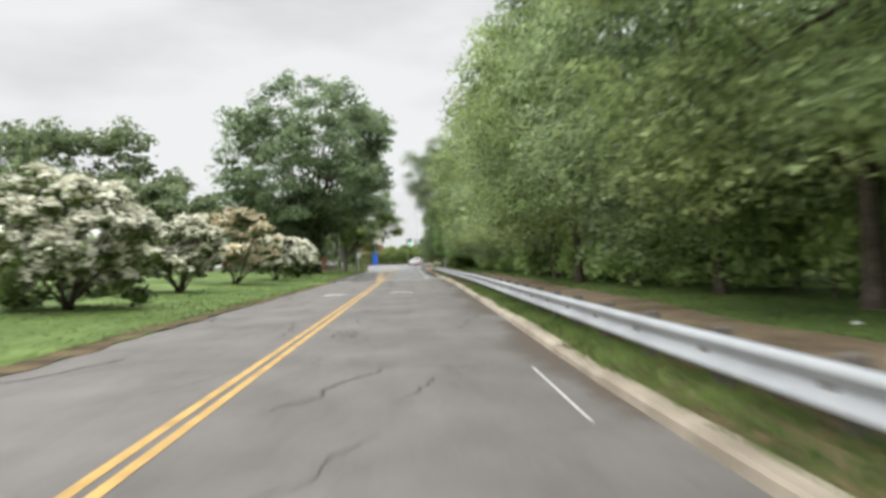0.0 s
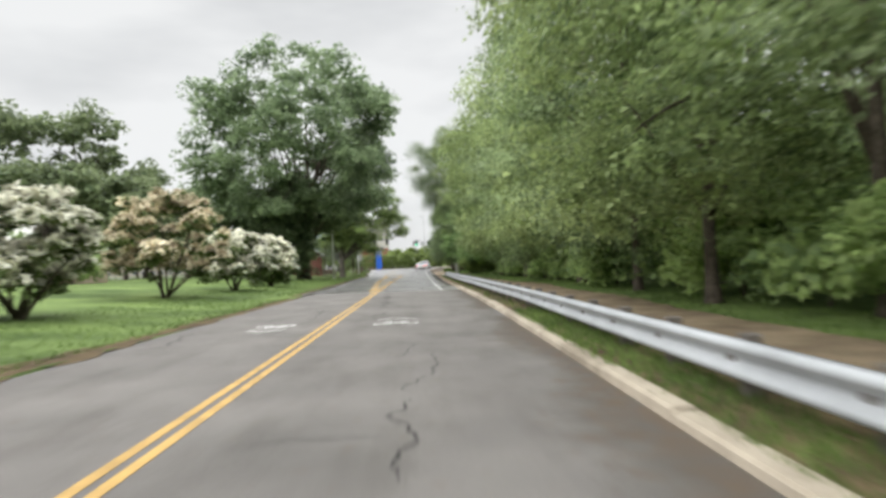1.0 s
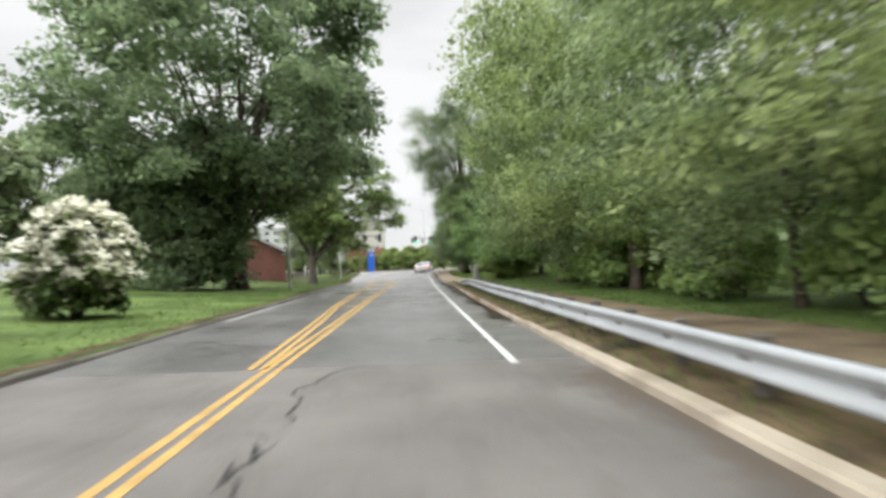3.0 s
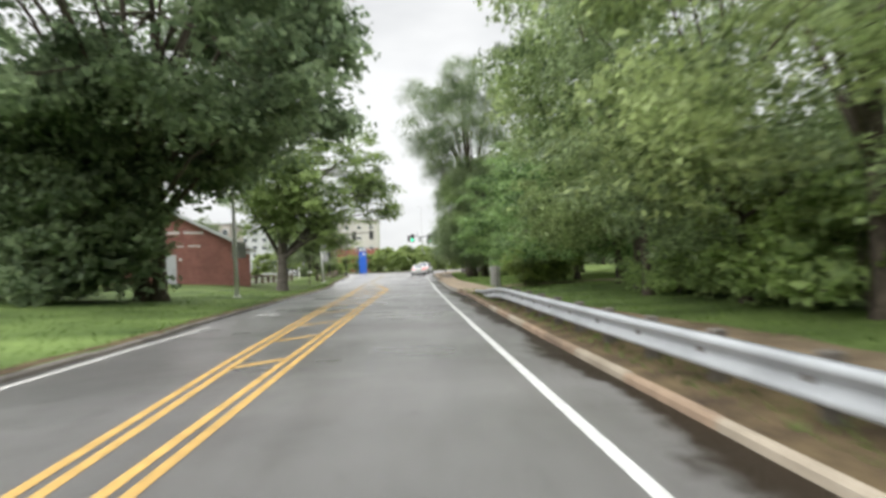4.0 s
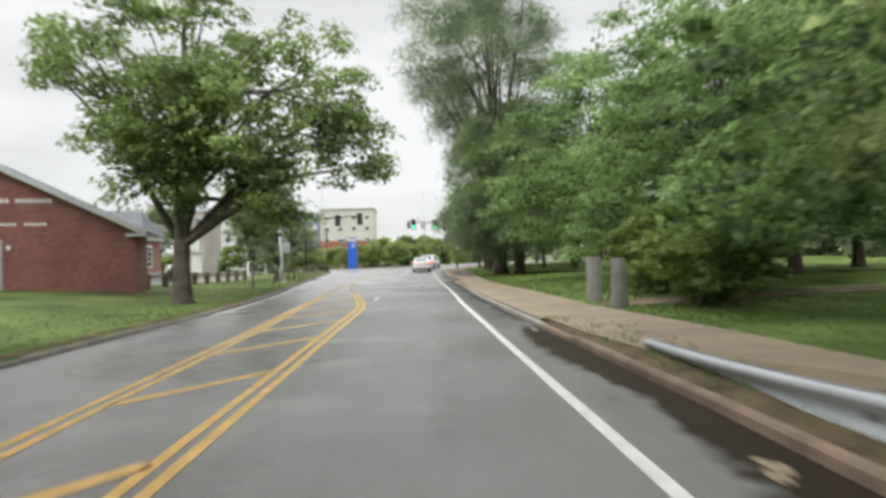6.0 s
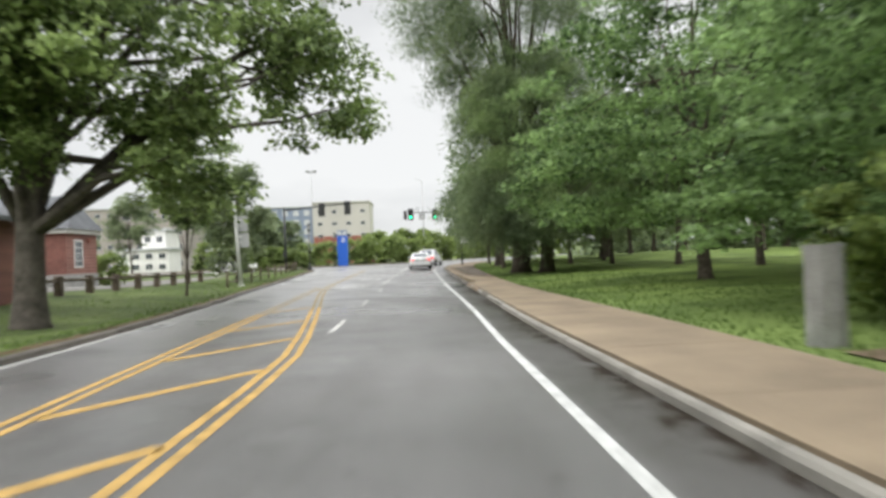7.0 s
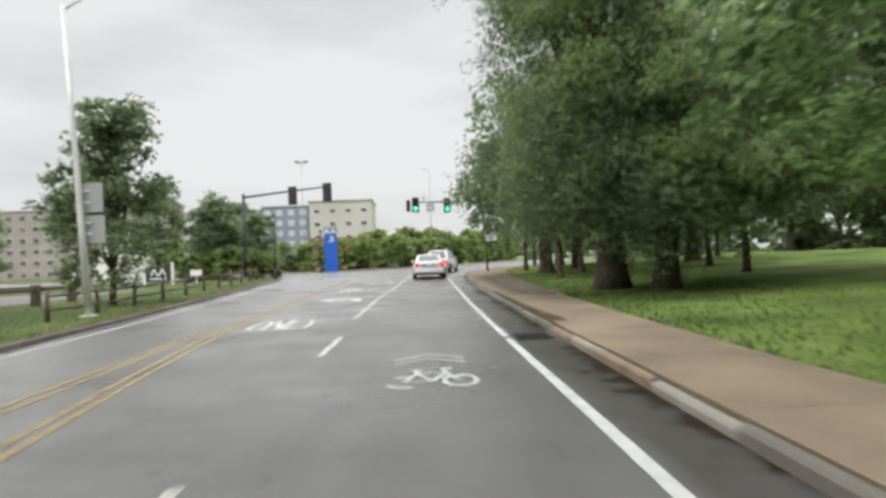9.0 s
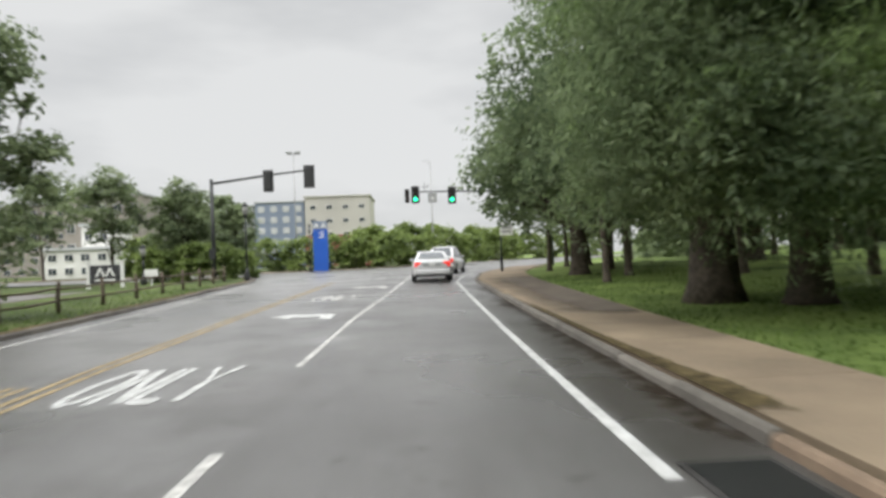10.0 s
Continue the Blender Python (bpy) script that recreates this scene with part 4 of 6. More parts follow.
def make_tree(name, label, seed, trunk_h, trunk_r, centre, size, n_clumps, clump, leaves, leaf, bark, foliage, limbs=9, shape=0.8, low=-0.9, droop=0.0, squash=0.65, lean=(0, 0), stems=1, hollow=0.45, sprays=10, dome=0.45, core=0.2, leaf_shape="blade", skirt=None, skirt_at=(0, 0), lobes=()):
    """A tree about its own foot: tapered trunk and limbs in one part, leafy crown in another."""
    rs = np.random.RandomState(seed)
    cc, cr = crown_clumps(rs, centre, size, n_clumps, clump, hollow, shape, low)
    for at, spread, n in lobes:
        more, fat = crown_clumps(rs, at, spread, n, clump, 0.3, 1.0, -0.95)
        cc, cr = np.concatenate([cc, more]), np.concatenate([cr, fat])
        n_clumps += n
    if skirt:
        n, z0, z1, r0, r1 = skirt
        a, q = rs.uniform(0, 2 * math.pi, n), rs.uniform(0, 1, n)
        rr = r0 + (r1 - r0) * rs.uniform(0, 1, n) ** 0.6
        extra = np.stack([skirt_at[0] + rr * np.cos(a), skirt_at[1] + rr * np.sin(a), z0 + (z1 - z0) * q], 1)
        cc, cr = np.concatenate([cc, extra]), np.concatenate([cr, clump * rs.uniform(0.6, 1.1, n)])
        n_clumps += n
    v, f = [], []
    for s in range(stems):
        ox = (s - (stems - 1) / 2) * trunk_r * 2.2
        top = Vector((centre[0] * 0.6 + lean[0] + ox * 2, centre[1] * 0.6 + lean[1], centre[2] + size[2] * 0.35))
        pts, rr = [], []
        for k, fat in ((0, 1.6), (0.03, 1.18), (0.09, 1.0), (0.22, 1.0), (0.38, 1.0), (0.55, 1.0), (0.75, 1.0), (1.0, 1.0)):
            pts.append((ox + (top.x - ox) * k ** 1.3 + 0.12 * math.sin(3 * k + seed), top.y * k ** 1.3 + 0.12 * math.cos(4 * k + seed), -0.15 + (top.z + 0.15) * k))
            rr.append(trunk_r * fat * (1 - 0.82 * k))
        tube_geo(pts, rr, 9, v, f)
        order = rs.permutation(n_clumps)[:limbs]
        for j in order:
            tip = Vector(cc[j])
            i = 3 if trunk_h / max(top.z, 0.1) < 0.3 and rs.uniform() < 0.4 else rs.choice((4, 5, 6))
            a = Vector(pts[i])
            mid = a.lerp(tip, 0.5) + Vector((0, 0, 0.10 * (tip - a).length - droop * 0.3))
            r0 = rr[i] * 0.55
            tube_geo([a, a.lerp(mid, 0.5) + Vector(rs.normal(size=3) * 0.1), mid, mid.lerp(tip, 0.5) + Vector(rs.normal(size=3) * 0.15), tip], [r0, r0 * 0.8, r0 * 0.55, r0 * 0.3, 0.02], 6, v, f)
    root = empty(name, label=label, category="tree")
    mesh_ob("trunk", v, f, bark, root, smooth_shade=True)
    w = cr ** 2
    counts = np.maximum(8, (leaves * w / w.sum()).astype(int))
    rad = np.stack([cr, cr, cr * squash], 1)
    me = leaf_mesh("crown", cc, rad, counts, leaf, rs, droop=droop, sprays=sprays, dome=dome, core=core, shape=leaf_shape)
    me.materials.append(foliage)
    crown = new("crown", me)
    crown.parent = root
    return root


def put(root, x, y, turn=0.0, scale=1.0, z=None, tall=1.0):
    root.matrix_basis = pose(x, y, height(x, y) if z is None else z, 0, 0, turn) @ Matrix.Diagonal((scale, scale, scale * tall, 1))
    return root


def again(root, x, y, turn=0.0, scale=1.0, z=None, tall=1.0, label=""):
    ob = copy_thing(root, pose(x, y, height(x, y) if z is None else z, 0, 0, turn))
    ob.matrix_basis = pose(x, y, height(x, y) if z is None else z, 0, 0, turn) @ Matrix.Diagonal((scale, scale, scale * tall, 1))
    return tagged(ob, label)


# big dark tree overhanging the opposite lane
big = make_tree("tree", "huge dark green spreading tree with two stems by the road", 11, 3.0, 0.34, (0.2, -4.0, 13.4), (12.2, 9.6, 10.8), 205, 1.7, 90000, 0.34,
                M_BARK, M_LEAF_DARK, limbs=40, shape=1.0, low=-0.8, stems=2, hollow=0.46, skirt=(90, 0.7, 9.5, 0.3, 3.4), skirt_at=(-2.8, -2.2),
                lobes=(((-8.0, -1.0, 5.5), (3.0, 3.0, 4.8), 44), ((-0.5, -2.3, 4.6), (1.9, 1.5, 4.2), 34), ((-0.8, -4.4, 8.6), (3.2, 1.8, 3.2), 16), ((1.0, 2.5, 6.3), (1.7, 1.8, 1.2), 6), ((2.6, 3.2, 6.9), (1.6, 1.6, 0.9), 4), ((3.6, 3.4, 8.2), (2.8, 2.2, 1.2), 8), ((7.2, -1.5, 11.8), (3.0, 4.5, 3.0), 14), ((6.3, 1.5, 9.0), (2.6, 3.5, 1.4), 8), ((4.0, 3.5, 13.0), (4.0, 3.0, 4.0), 16), ((2.6, 0.5, 7.4), (2.2, 2.4, 1.6), 5)))
put(big, -11.7, 85.5)
# the roadside tree by the brick building
left_tree = make_tree("tree", "broad green roadside tree with a thick forked trunk", 23, 2.6, 0.42, (0.25, 0.0, 10.6), (3.9, 4.2, 4.0), 62, 1.0, 50000, 0.195,
                      M_BARK_GREY, M_LEAF_LEFT, limbs=46, shape=0.95, low=-0.95, hollow=0.2, core=0.06, sprays=12,
                      lobes=(((5.4, 4.0, 10.8), (2.8, 3.2, 3.8), 36), ((0.8, -2.2, 7.9), (2.7, 1.6, 2.5), 24), ((6.8, 5.0, 7.4), (2.1, 2.4, 1.9), 18), ((-4.2, 0.4, 11.0), (2.0, 2.4, 1.9), 15), ((2.6, 0, 6.8), (3.3, 3.4, 2.3), 30),
                             ((3.8, 0.8, 4.6), (1.9, 1.9, 1.4), 12), ((-2.4, -0.6, 7.2), (1.6, 1.8, 2.2), 9), ((-0.4, 0.2, 5.6), (2.4, 2.4, 2.0), 18)))
put(left_tree, -10.1, 108.1, 0, 1.06, z=height(-10.1, 108.1) - 0.1)
sapling = make_tree("tree", "slender young street tree with a drooping crown", 31, 2.2, 0.06, (0, 0, 6.2), (1.8, 1.8, 4.0), 56, 0.66, 16000, 0.15,
                    M_BARK, M_LEAF_DEEP, limbs=12, low=-0.95)
put(sapling, -9.8, 119.5)
column = make_tree("tree", "narrow upright green tree behind the rail fence", 37, 1.6, 0.13, (0, 0, 4.5), (2.2, 2.2, 4.6), 95, 0.62, 10000, 0.18,
                   M_BARK, M_LEAF_FAR, limbs=14, shape=0.55, low=-0.97, hollow=0.1)
put(column, -11.0, 132.9)

# woodland edge along the guardrail
woods = [make_tree("tree", ("tall leafy woodland tree with low hanging branches", "tall deep green woodland tree with low branches", "lime green woodland tree with bright overhanging boughs")[i], 41 + i, 2.4, 0.16 + 0.03 * i, (-1.0, 0, 8.4), (5.4, 5.2, 7.6), 76, 1.35, 17000, 0.24,
                   M_BARK, (M_LEAF_WOOD, M_LEAF_DEEP, M_LEAF_LIME)[i], limbs=12, shape=0.9, low=-0.93, hollow=0.5, squash=0.5, sprays=12, dome=0.6, core=0.1, leaf_shape="pair", skirt=(26, 2.6, 5.5, 1.5, 5.2)) for i in range(3)]
inner = make_tree("tree", "tall woodland tree standing behind the front row", 47, 2.4, 0.26, (-1.0, 0, 8.4), (5.4, 5.2, 7.6), 60, 1.3, 3400, 0.33,
                  M_BARK, M_LEAF_WOOD, limbs=16, shape=0.9, low=-0.93, hollow=0.5, skirt=(26, 1.5, 5.5, 1.5, 5.4))
wr = random.Random(9)
spots = []
for i in range(14):
    spots.append((9.0 + wr.uniform(-0.7, 0.9), 1.5 + i * 6.0 + wr.uniform(-1.2, 1.2), wr.uniform(0.88, 1.15)))
for i in range(6):
    spots.append((17.0 + wr.uniform(-1.5, 2.0), 0 + i * 10.6 + wr.uniform(-1.5, 1.5), wr.uniform(1.1, 1.4)))
for i, (x, y, s) in enumerate(spots):
    if i in (7, 8, 10):  # these stand back from the road
        x, s = x + 1.1, s * 0.92
    if i < 3:
        put(woods[i], x, y, wr.uniform(-60, 60), s)
    elif i == 14:
        put(inner, x, y, 0, s)
    elif i > 14:
        again(inner, x, y, wr.choice((0, 90, 180, 270)), s, tall=wr.uniform(0.9, 1.1))
    else:
        again(woods[i % 3], x, y, wr.choice((0, 25, -25, 50, -50)), s, tall=wr.uniform(0.9, 1.1))
# shrubs under the woodland
under = make_tree("shrub", "dense dark understory shrub at the woodland edge", 61, 0.3, 0.05, (0, 0, 1.3), (2.6, 2.6, 1.5), 30, 0.75, 2800, 0.22, M_BARK, M_SHRUB_DARK, limbs=6, low=-0.7)
under["category"] = "shrub"
put(under, 11.2, 2.0)
for i in range(34):
    again(under, 10.3 + wr.uniform(-0.7, 0.9) + (2.6 if i % 4 == 0 else 0), 4.0 + i * 2.2, wr.uniform(0, 360), wr.uniform(0.75, 1.15), tall=wr.uniform(0.8, 1.5))

# park maples and the old drooping trees past the guardrail
maple = make_tree("tree", "light green park maple with layered branches reaching low", 71, 2.0, 0.24, (-0.6, 0, 7.2), (5.6, 5.4, 6.2), 82, 1.25, 15000, 0.27,
                  M_BARK, M_LEAF_MAPLE, limbs=22, shape=0.85, low=-0.9, squash=0.38, hollow=0.25, skirt=(64, 1.6, 5.5, 1.2, 6.4))
near_maple = make_tree("tree", "light green park maple with layered branches over the lawn", 72, 2.0, 0.24, (-0.6, 0, 7.2), (5.6, 5.4, 6.2), 96, 1.15, 42000, 0.165,
                       M_BARK, M_LEAF_MAPLE, limbs=26, shape=0.85, low=-0.9, squash=0.36, hollow=0.25, skirt=(104, 1.5, 5.5, 1.2, 6.8))
put(near_maple, 12.2, 101.5, 0, 0.92)
# this maple stands in the dark, so its leaves are coloured darker
shaded_maple = make_tree("tree", "park maple with shade in its leaf colour, spreading over the lawn", 73, 2.4, 0.22, (-0.6, 0, 7.4), (5.6, 5.4, 6.0), 96, 1.1, 44000, 0.15,
                        M_BARK, M_LEAF_MAPLE_SHADED, limbs=26, shape=0.85, low=-0.9, squash=0.4, hollow=0.25, sprays=14, skirt=(90, 2.0, 5.5, 1.2, 6.4))
put(shaded_maple, 11.2, 113.2, 70, 1.08)
put(maple, 17.5, 106.5, 200, 1.25)
again(woods[2], 11.0, 84.6, 25, 1.0)
for x, y, a, s in ((24, 112, 20, 1.3), (11.8, 90.5, 300, 0.92)):
    again(maple, x, y, a, s)
old = make_tree("tree", "massive old tree with dark drooping foliage and a flared trunk", 83, 3.2, 0.47, (-0.6, 0.3, 17.0), (6.8, 6.6, 9.2), 150, 1.35, 150000, 0.17,
                M_BARK, M_LEAF_WILLOW, limbs=36, shape=0.85, low=-0.9, droop=0.4, squash=0.7, hollow=0.2, sprays=24, leaf_shape="slim", skirt=(170, 3.0, 13.0, 1.0, 4.6), skirt_at=(0.6, 0.0),
                lobes=(((-3.6, -0.7, 15.2), (2.2, 3.0, 3.2), 14), ((-2.3, -3.7, 3.1), (1.7, 1.2, 1.0), 18), ((-0.2, -4.1, 2.9), (1.6, 1.0, 0.9), 18), ((2.4, -3.6, 3.2), (1.8, 1.2, 1.0), 16), ((-0.5, -3.4, 5.0), (3.4, 1.4, 1.3), 20)))
put(old, 7.2, 130.4, 0, 1.06)
old2 = make_tree("tree", "broad old park tree with dark drooping foliage", 84, 2.2, 0.42, (0, 0, 7.6), (5.4, 5.4, 6.0), 84, 1.25, 20000, 0.24,
                 M_BARK, M_LEAF_WILLOW, limbs=26, shape=0.85, low=-0.83, droop=0.3, squash=0.6, hollow=0.2, sprays=12, skirt=(66, 2.5, 6.2, 1.8, 5.2))
put(old2, 8.0, 146.0)
old3 = make_tree("tree", "old park tree with a stout flared trunk and hanging leaves", 85, 2.2, 0.42, (0, 0, 7.6), (5.4, 5.4, 6.0), 90, 1.15, 80000, 0.155,
                 M_BARK, M_LEAF_OLD, limbs=26, shape=0.85, low=-0.82, droop=0.3, squash=0.6, hollow=0.5, sprays=26, leaf_shape="slim", skirt=(60, 2.5, 6.4, 1.8, 5.2))
put(old3, 8.7, 128.8, 220, 1.0, tall=1.1)
for x, y, a, s in ((11.4, 158.0, 20, 0.85), (18.5, 150.0, 90, 1.1)):
    again(old2, x, y, a, s)
park = make_tree("tree", "slim park tree with a high crown on the lawn", 91, 3.4, 0.17, (0, 0, 7.0), (3.6, 3.6, 4.0), 40, 1.1, 3400, 0.40, M_BARK, M_LEAF_WILLOW, limbs=12, low=-0.7)
put(park, 16.1, 142.2)
for x, y, s in ((16.8, 128.5, 1.15), (14.6, 135.5, 1.0), (18.0, 121.5, 1.2), (7.4, 139.5, 0.85), (9.4, 143.0, 1.0), (7.9, 151.5, 0.9), (10.6, 149.0, 1.05), (12.8, 140.0, 1.0), (9.8, 156.5, 0.9), (13.0, 158, 1.0), (20, 133, 1.1), (26, 128, 1.2), (23, 156, 1.1), (34, 150, 1.3), (40, 135, 1.3), (17, 166, 1.1), (28, 170, 1.2), (37, 118, 1.3), (46, 150, 1.4)):
    again(park, x, y, wr.uniform(0, 360), s)

# far trees
far = make_tree("tree", "distant rounded green tree", 101, 2.0, 0.3, (0, 0, 7.5), (5.5, 5.5, 6.2), 44, 1.7, 2500, 0.78, M_BARK, M_LEAF_FAR, limbs=10, low=-0.85)
put(far, -36, 97)
FAR_LEFT = [(-33, 112, 1.0), (-70, 96, 1.5), (-34, 124, 0.9), (-52, 165, 0.8), (-48, 172, 0.8),
            (-60, 158, 0.9), (-26, 205, 0.8), (-80, 120, 1.5), (-62, 135, 1.2), (-90, 60, 1.4), (-95, 30, 1.4), (-85, 90, 1.5), (-90, 0, 1.4)]
FAR_RIGHT = [(40, 175, 1.3), (55, 190, 1.4), (48, 215, 1.4), (65, 240, 1.4), (75, 280, 1.4), (95, 230, 1.6), (48, 120, 1.2), (50, 145, 1.2), (45, 165, 1.2), (90, 190, 1.6), (52, 178, 1.2), (38, 200, 1.2), (44, 230, 1.3), (70, 200, 1.4)]
FAR_RIGHT += [(29 + wr.uniform(-1, 2), y, 1.4) for y in (0, 20, 40)] + [(58 + 12 * k + wr.uniform(-4, 4), y, 1.5) for k in range(2) for y in (92, 108, 132, 160)]
lawn_tree = make_tree("tree", "tall rounded grey green tree far across the lawn", 103, 2.0, 0.3, (0, 0, 7.5), (5.5, 5.5, 6.2), 60, 1.35, 9500, 0.36, M_BARK, M_LEAF_FAR, limbs=12, low=-0.85, hollow=0.3)
put(lawn_tree, -44, 103, 0, 1.75)
for x, y, s in ((-52, 100, 1.75), (-60, 104, 1.8), (-38, 108, 1.25)):
    again(lawn_tree, x, y, wr.uniform(0, 360), s)
for x, y, s in FAR_LEFT + FAR_RIGHT:
    again(far, x, y, wr.uniform(0, 360), s)
for x, y, s, k in ((-17.0, 166.0, 1.2, 0.72), (-14.8, 171.0, 1.2, 0.65), (-36.7, 164.5, 1.25, 0.72), (-19, 176, 1.3, 0.6)):
    again(column, x, y, wr.uniform(0, 360), s, tall=k, label="small upright green tree on the lawn", z=None if y < 165 else rise(y) - 0.05)
young = make_tree("tree", "young green park tree on the far lawn", 93, 1.8, 0.12, (0, 0, 5.6), (2.8, 2.8, 3.2), 46, 0.85, 9000, 0.19, M_BARK, M_LEAF_FAR, limbs=12, low=-0.95, shape=0.75, hollow=0.3, core=0.1)
put(young, -20.1, 160.8, 0, 0.93)
for x, y, s in ((-16.2, 163.2, 0.85), (-43.4, 194.0, 1.5)):
    again(young, x, y, 70 * x, s)
hedge = make_tree("hedge_bush", "bright green roadside bush", 111, 0.3, 0.06, (0, 0, 2.3), (2.6, 2.4, 2.5), 32, 0.85, 2300, 0.36, M_BARK, M_LEAF_HEDGE, limbs=6, low=-0.8)
hedge["category"] = "bush"
put(hedge, -6.5, 192.5)
HEDGE = [(-9.5, 190.5, 0.95), (-3, 198, 1.05), (-12.5, 189, 0.9), (0, 204, 1.0), (3, 213, 1.1), (7, 223, 1.2), (11, 233, 1.2), (16, 244, 1.3), (21, 256, 1.3), (27, 265, 1.4), (34, 276, 1.4),
         (-16, 190, 0.9), (-20, 189, 1.0), (-25, 190, 1.1), (-30, 190, 1.1), (-1, 210, 1.4), (4, 222, 1.5), (12, 242, 1.6), (20, 262, 1.7), (-6, 203, 1.3), (42, 285, 1.6), (50, 298, 1.7),
         (-17.2, 160.6, 0.55), (-15.0, 161.0, 0.62), (-13.2, 161.6, 0.6), (-11.9, 162.8, 0.5), (-22.7, 140.6, 0.6)]
for x, y, s in HEDGE:
    again(hedge, x, y, wr.uniform(0, 360), s, z=(rise(y) if y > 165 else height(x, y)) - 0.1)

# dark bushes hiding the foot of the observatory
for x, y, s in ((-29.5, 64.5, 1.15), (-33.5, 63.8, 1.2), (-38.0, 64.5, 1.35), (-26.5, 66.0, 1.1)):
    again(under, x, y, 50 * x, s, tall=1.2, label="dark green bush by the observatory wall")
# bright bushes at the end of the woodland
fine_bush = make_tree("shrub", "leafy green bush by the gate pillar", 113, 0.3, 0.06, (0, 0, 1.9), (2.2, 2.1, 2.0), 44, 0.6, 5000, 0.22, M_BARK, M_LEAF_HEDGE, limbs=6, low=-0.85)
fine_bush["category"] = "shrub"
put(fine_bush, 6.95, 93.3, 278, 0.72, tall=0.8)
for x, y, s in ((10.9, 65.5, 0.75), (11.6, 69.5, 0.85), (12.2, 73.5, 0.9), (12.6, 77.5, 0.85), (13.0, 81.5, 0.8), (14.6, 86.0, 0.8), (10.2, 61.0, 0.6)):
    again(fine_bush, x, y, 33 * y, s * 1.15, label="leafy green bush at the end of the woodland")
# thicket under the last woodland trees
for x, y, s, k in ((10.4, 80.6, 0.72, 0.95), (9.7, 77.4, 0.6, 0.9), (11.6, 78.6, 0.85, 1.1), (12.8, 83.0, 0.9, 1.1), (10.2, 73.8, 0.7, 0.9), (9.9, 70.2, 0.62, 0.9)):
    again(under, x, y, 50 * x, s, tall=k, label="low green thicket under the woodland trees")
# bushes by the gate pillars
for x, y, s, k in ((8.3, 98.6, 0.72, 0.95), (10.4, 97.4, 0.7, 0.8), (8.6, 95.6, 0.7, 0.8)):
    again(fine_bush, x, y, 40 * x, s * 1.15, tall=k, label="leafy green bush by the gate pillar")

# woods closing the distance


def far_woods(line, label, seed, h):
    rs = np.random.RandomState(seed)
    cc, cr = [], []
    for (x0, y0), (x1, y1) in zip(line, line[1:]):
        k = int(math.hypot(x1 - x0, y1 - y0) / 3.0)
        for i in range(k):
            for z in (1.0, 3.2, 5.6):
                cc.append((x0 + (x1 - x0) * i / k + rs.normal() * 2, y0 + (y1 - y0) * i / k + rs.normal() * 2, z * h * rs.uniform(0.7, 1.25)))
                cr.append(rs.uniform(1.8, 3.0))
    cr = np.array(cr)
    me = leaf_mesh("far_woods", np.array(cc), np.stack([cr, cr, cr * 0.8], 1), np.full(len(cr), 52), 1.05, rs)
    me.materials.append(M_LEAF_FAR)
    tagged(new("far_woods", me), label, "woods", kind="stuff")


far_woods([(72, 60), (84, 140), (86, 210), (70, 270)], "dense band of far green woods beyond the park", 301, 1.15)
far_woods([(36, 100), (44, 122), (46, 162), (42, 185)], "dark green thicket behind the park lawn", 304, 0.62)
far_woods([(32, 198), (50, 238), (82, 292)], "dark green woods beside the road beyond the junction", 303, 1.1)
far_woods([(-110, -20), (-112, 90), (-104, 150)], "dense band of far green woods beyond the lawn", 302, 1.3)

# flowering shrubs on the lawn


def flower_shrub(seed, w, h, faded, label, low=False):
    rs = np.random.RandomState(seed)
    root = empty("flowering_shrub", label=label, category="shrub")
    cc, cr = crown_clumps(rs, (0, 0, h * (0.54 if low else 0.55)), (w / 2, w / 2, h * (0.46 if low else 0.44)), 84, 0.40, 0.4, 0.85, -0.97 if low else -0.88)
    v, f = [], []
    for j in range(9):
        tip = Vector(cc[rs.randint(len(cc))])
        a = 2 * math.pi * j / 9
        foot = Vector((0.12 * math.cos(a), 0.12 * math.sin(a), -0.05))
        mid = foot.lerp(tip, 0.45) + Vector((0, 0, 0.15))
        tube_geo([foot, mid, tip], [0.06, 0.04, 0.012], 6, v, f)
    mesh_ob("stem", v, f, M_BARK, root, smooth_shade=True)
    rad = np.stack([cr, cr, cr * 0.7], 1)
    lc, lr = cc - np.array([0, 0, 0.1]), rad
    if low:
        a, q = rs.uniform(0, 2 * math.pi, 34), rs.uniform(0.3, 1.0, 34) ** 0.5 * w * 0.40
        lc = np.concatenate([lc, np.stack([q * np.cos(a), q * np.sin(a), rs.uniform(0.25, h * 0.32, 34)], 1)])
        lr = np.concatenate([lr, np.tile((0.45, 0.45, 0.32), (34, 1))])
    me = leaf_mesh("foliage", lc, lr, np.full(len(lc), 85), 0.17, rs)
    me.materials.append(M_SHRUB_LEAF)
    o = new("foliage", me)
    o.parent = root
    top = cc[:, 2] > h * (0.16 if low else 0.24)
    me = leaf_mesh("blossom", cc[top] + np.array([0, 0, 0.10]), rad[top] * np.array([1.12, 1.12, 0.95]), np.full(int(top.sum()), 115), 0.21, rs, flat=1.1, droop=0.2)
    me.materials.append(M_FLOWER_FADED if faded else M_FLOWER)
    o = new("blossom", me)
    o.parent = root
    return root


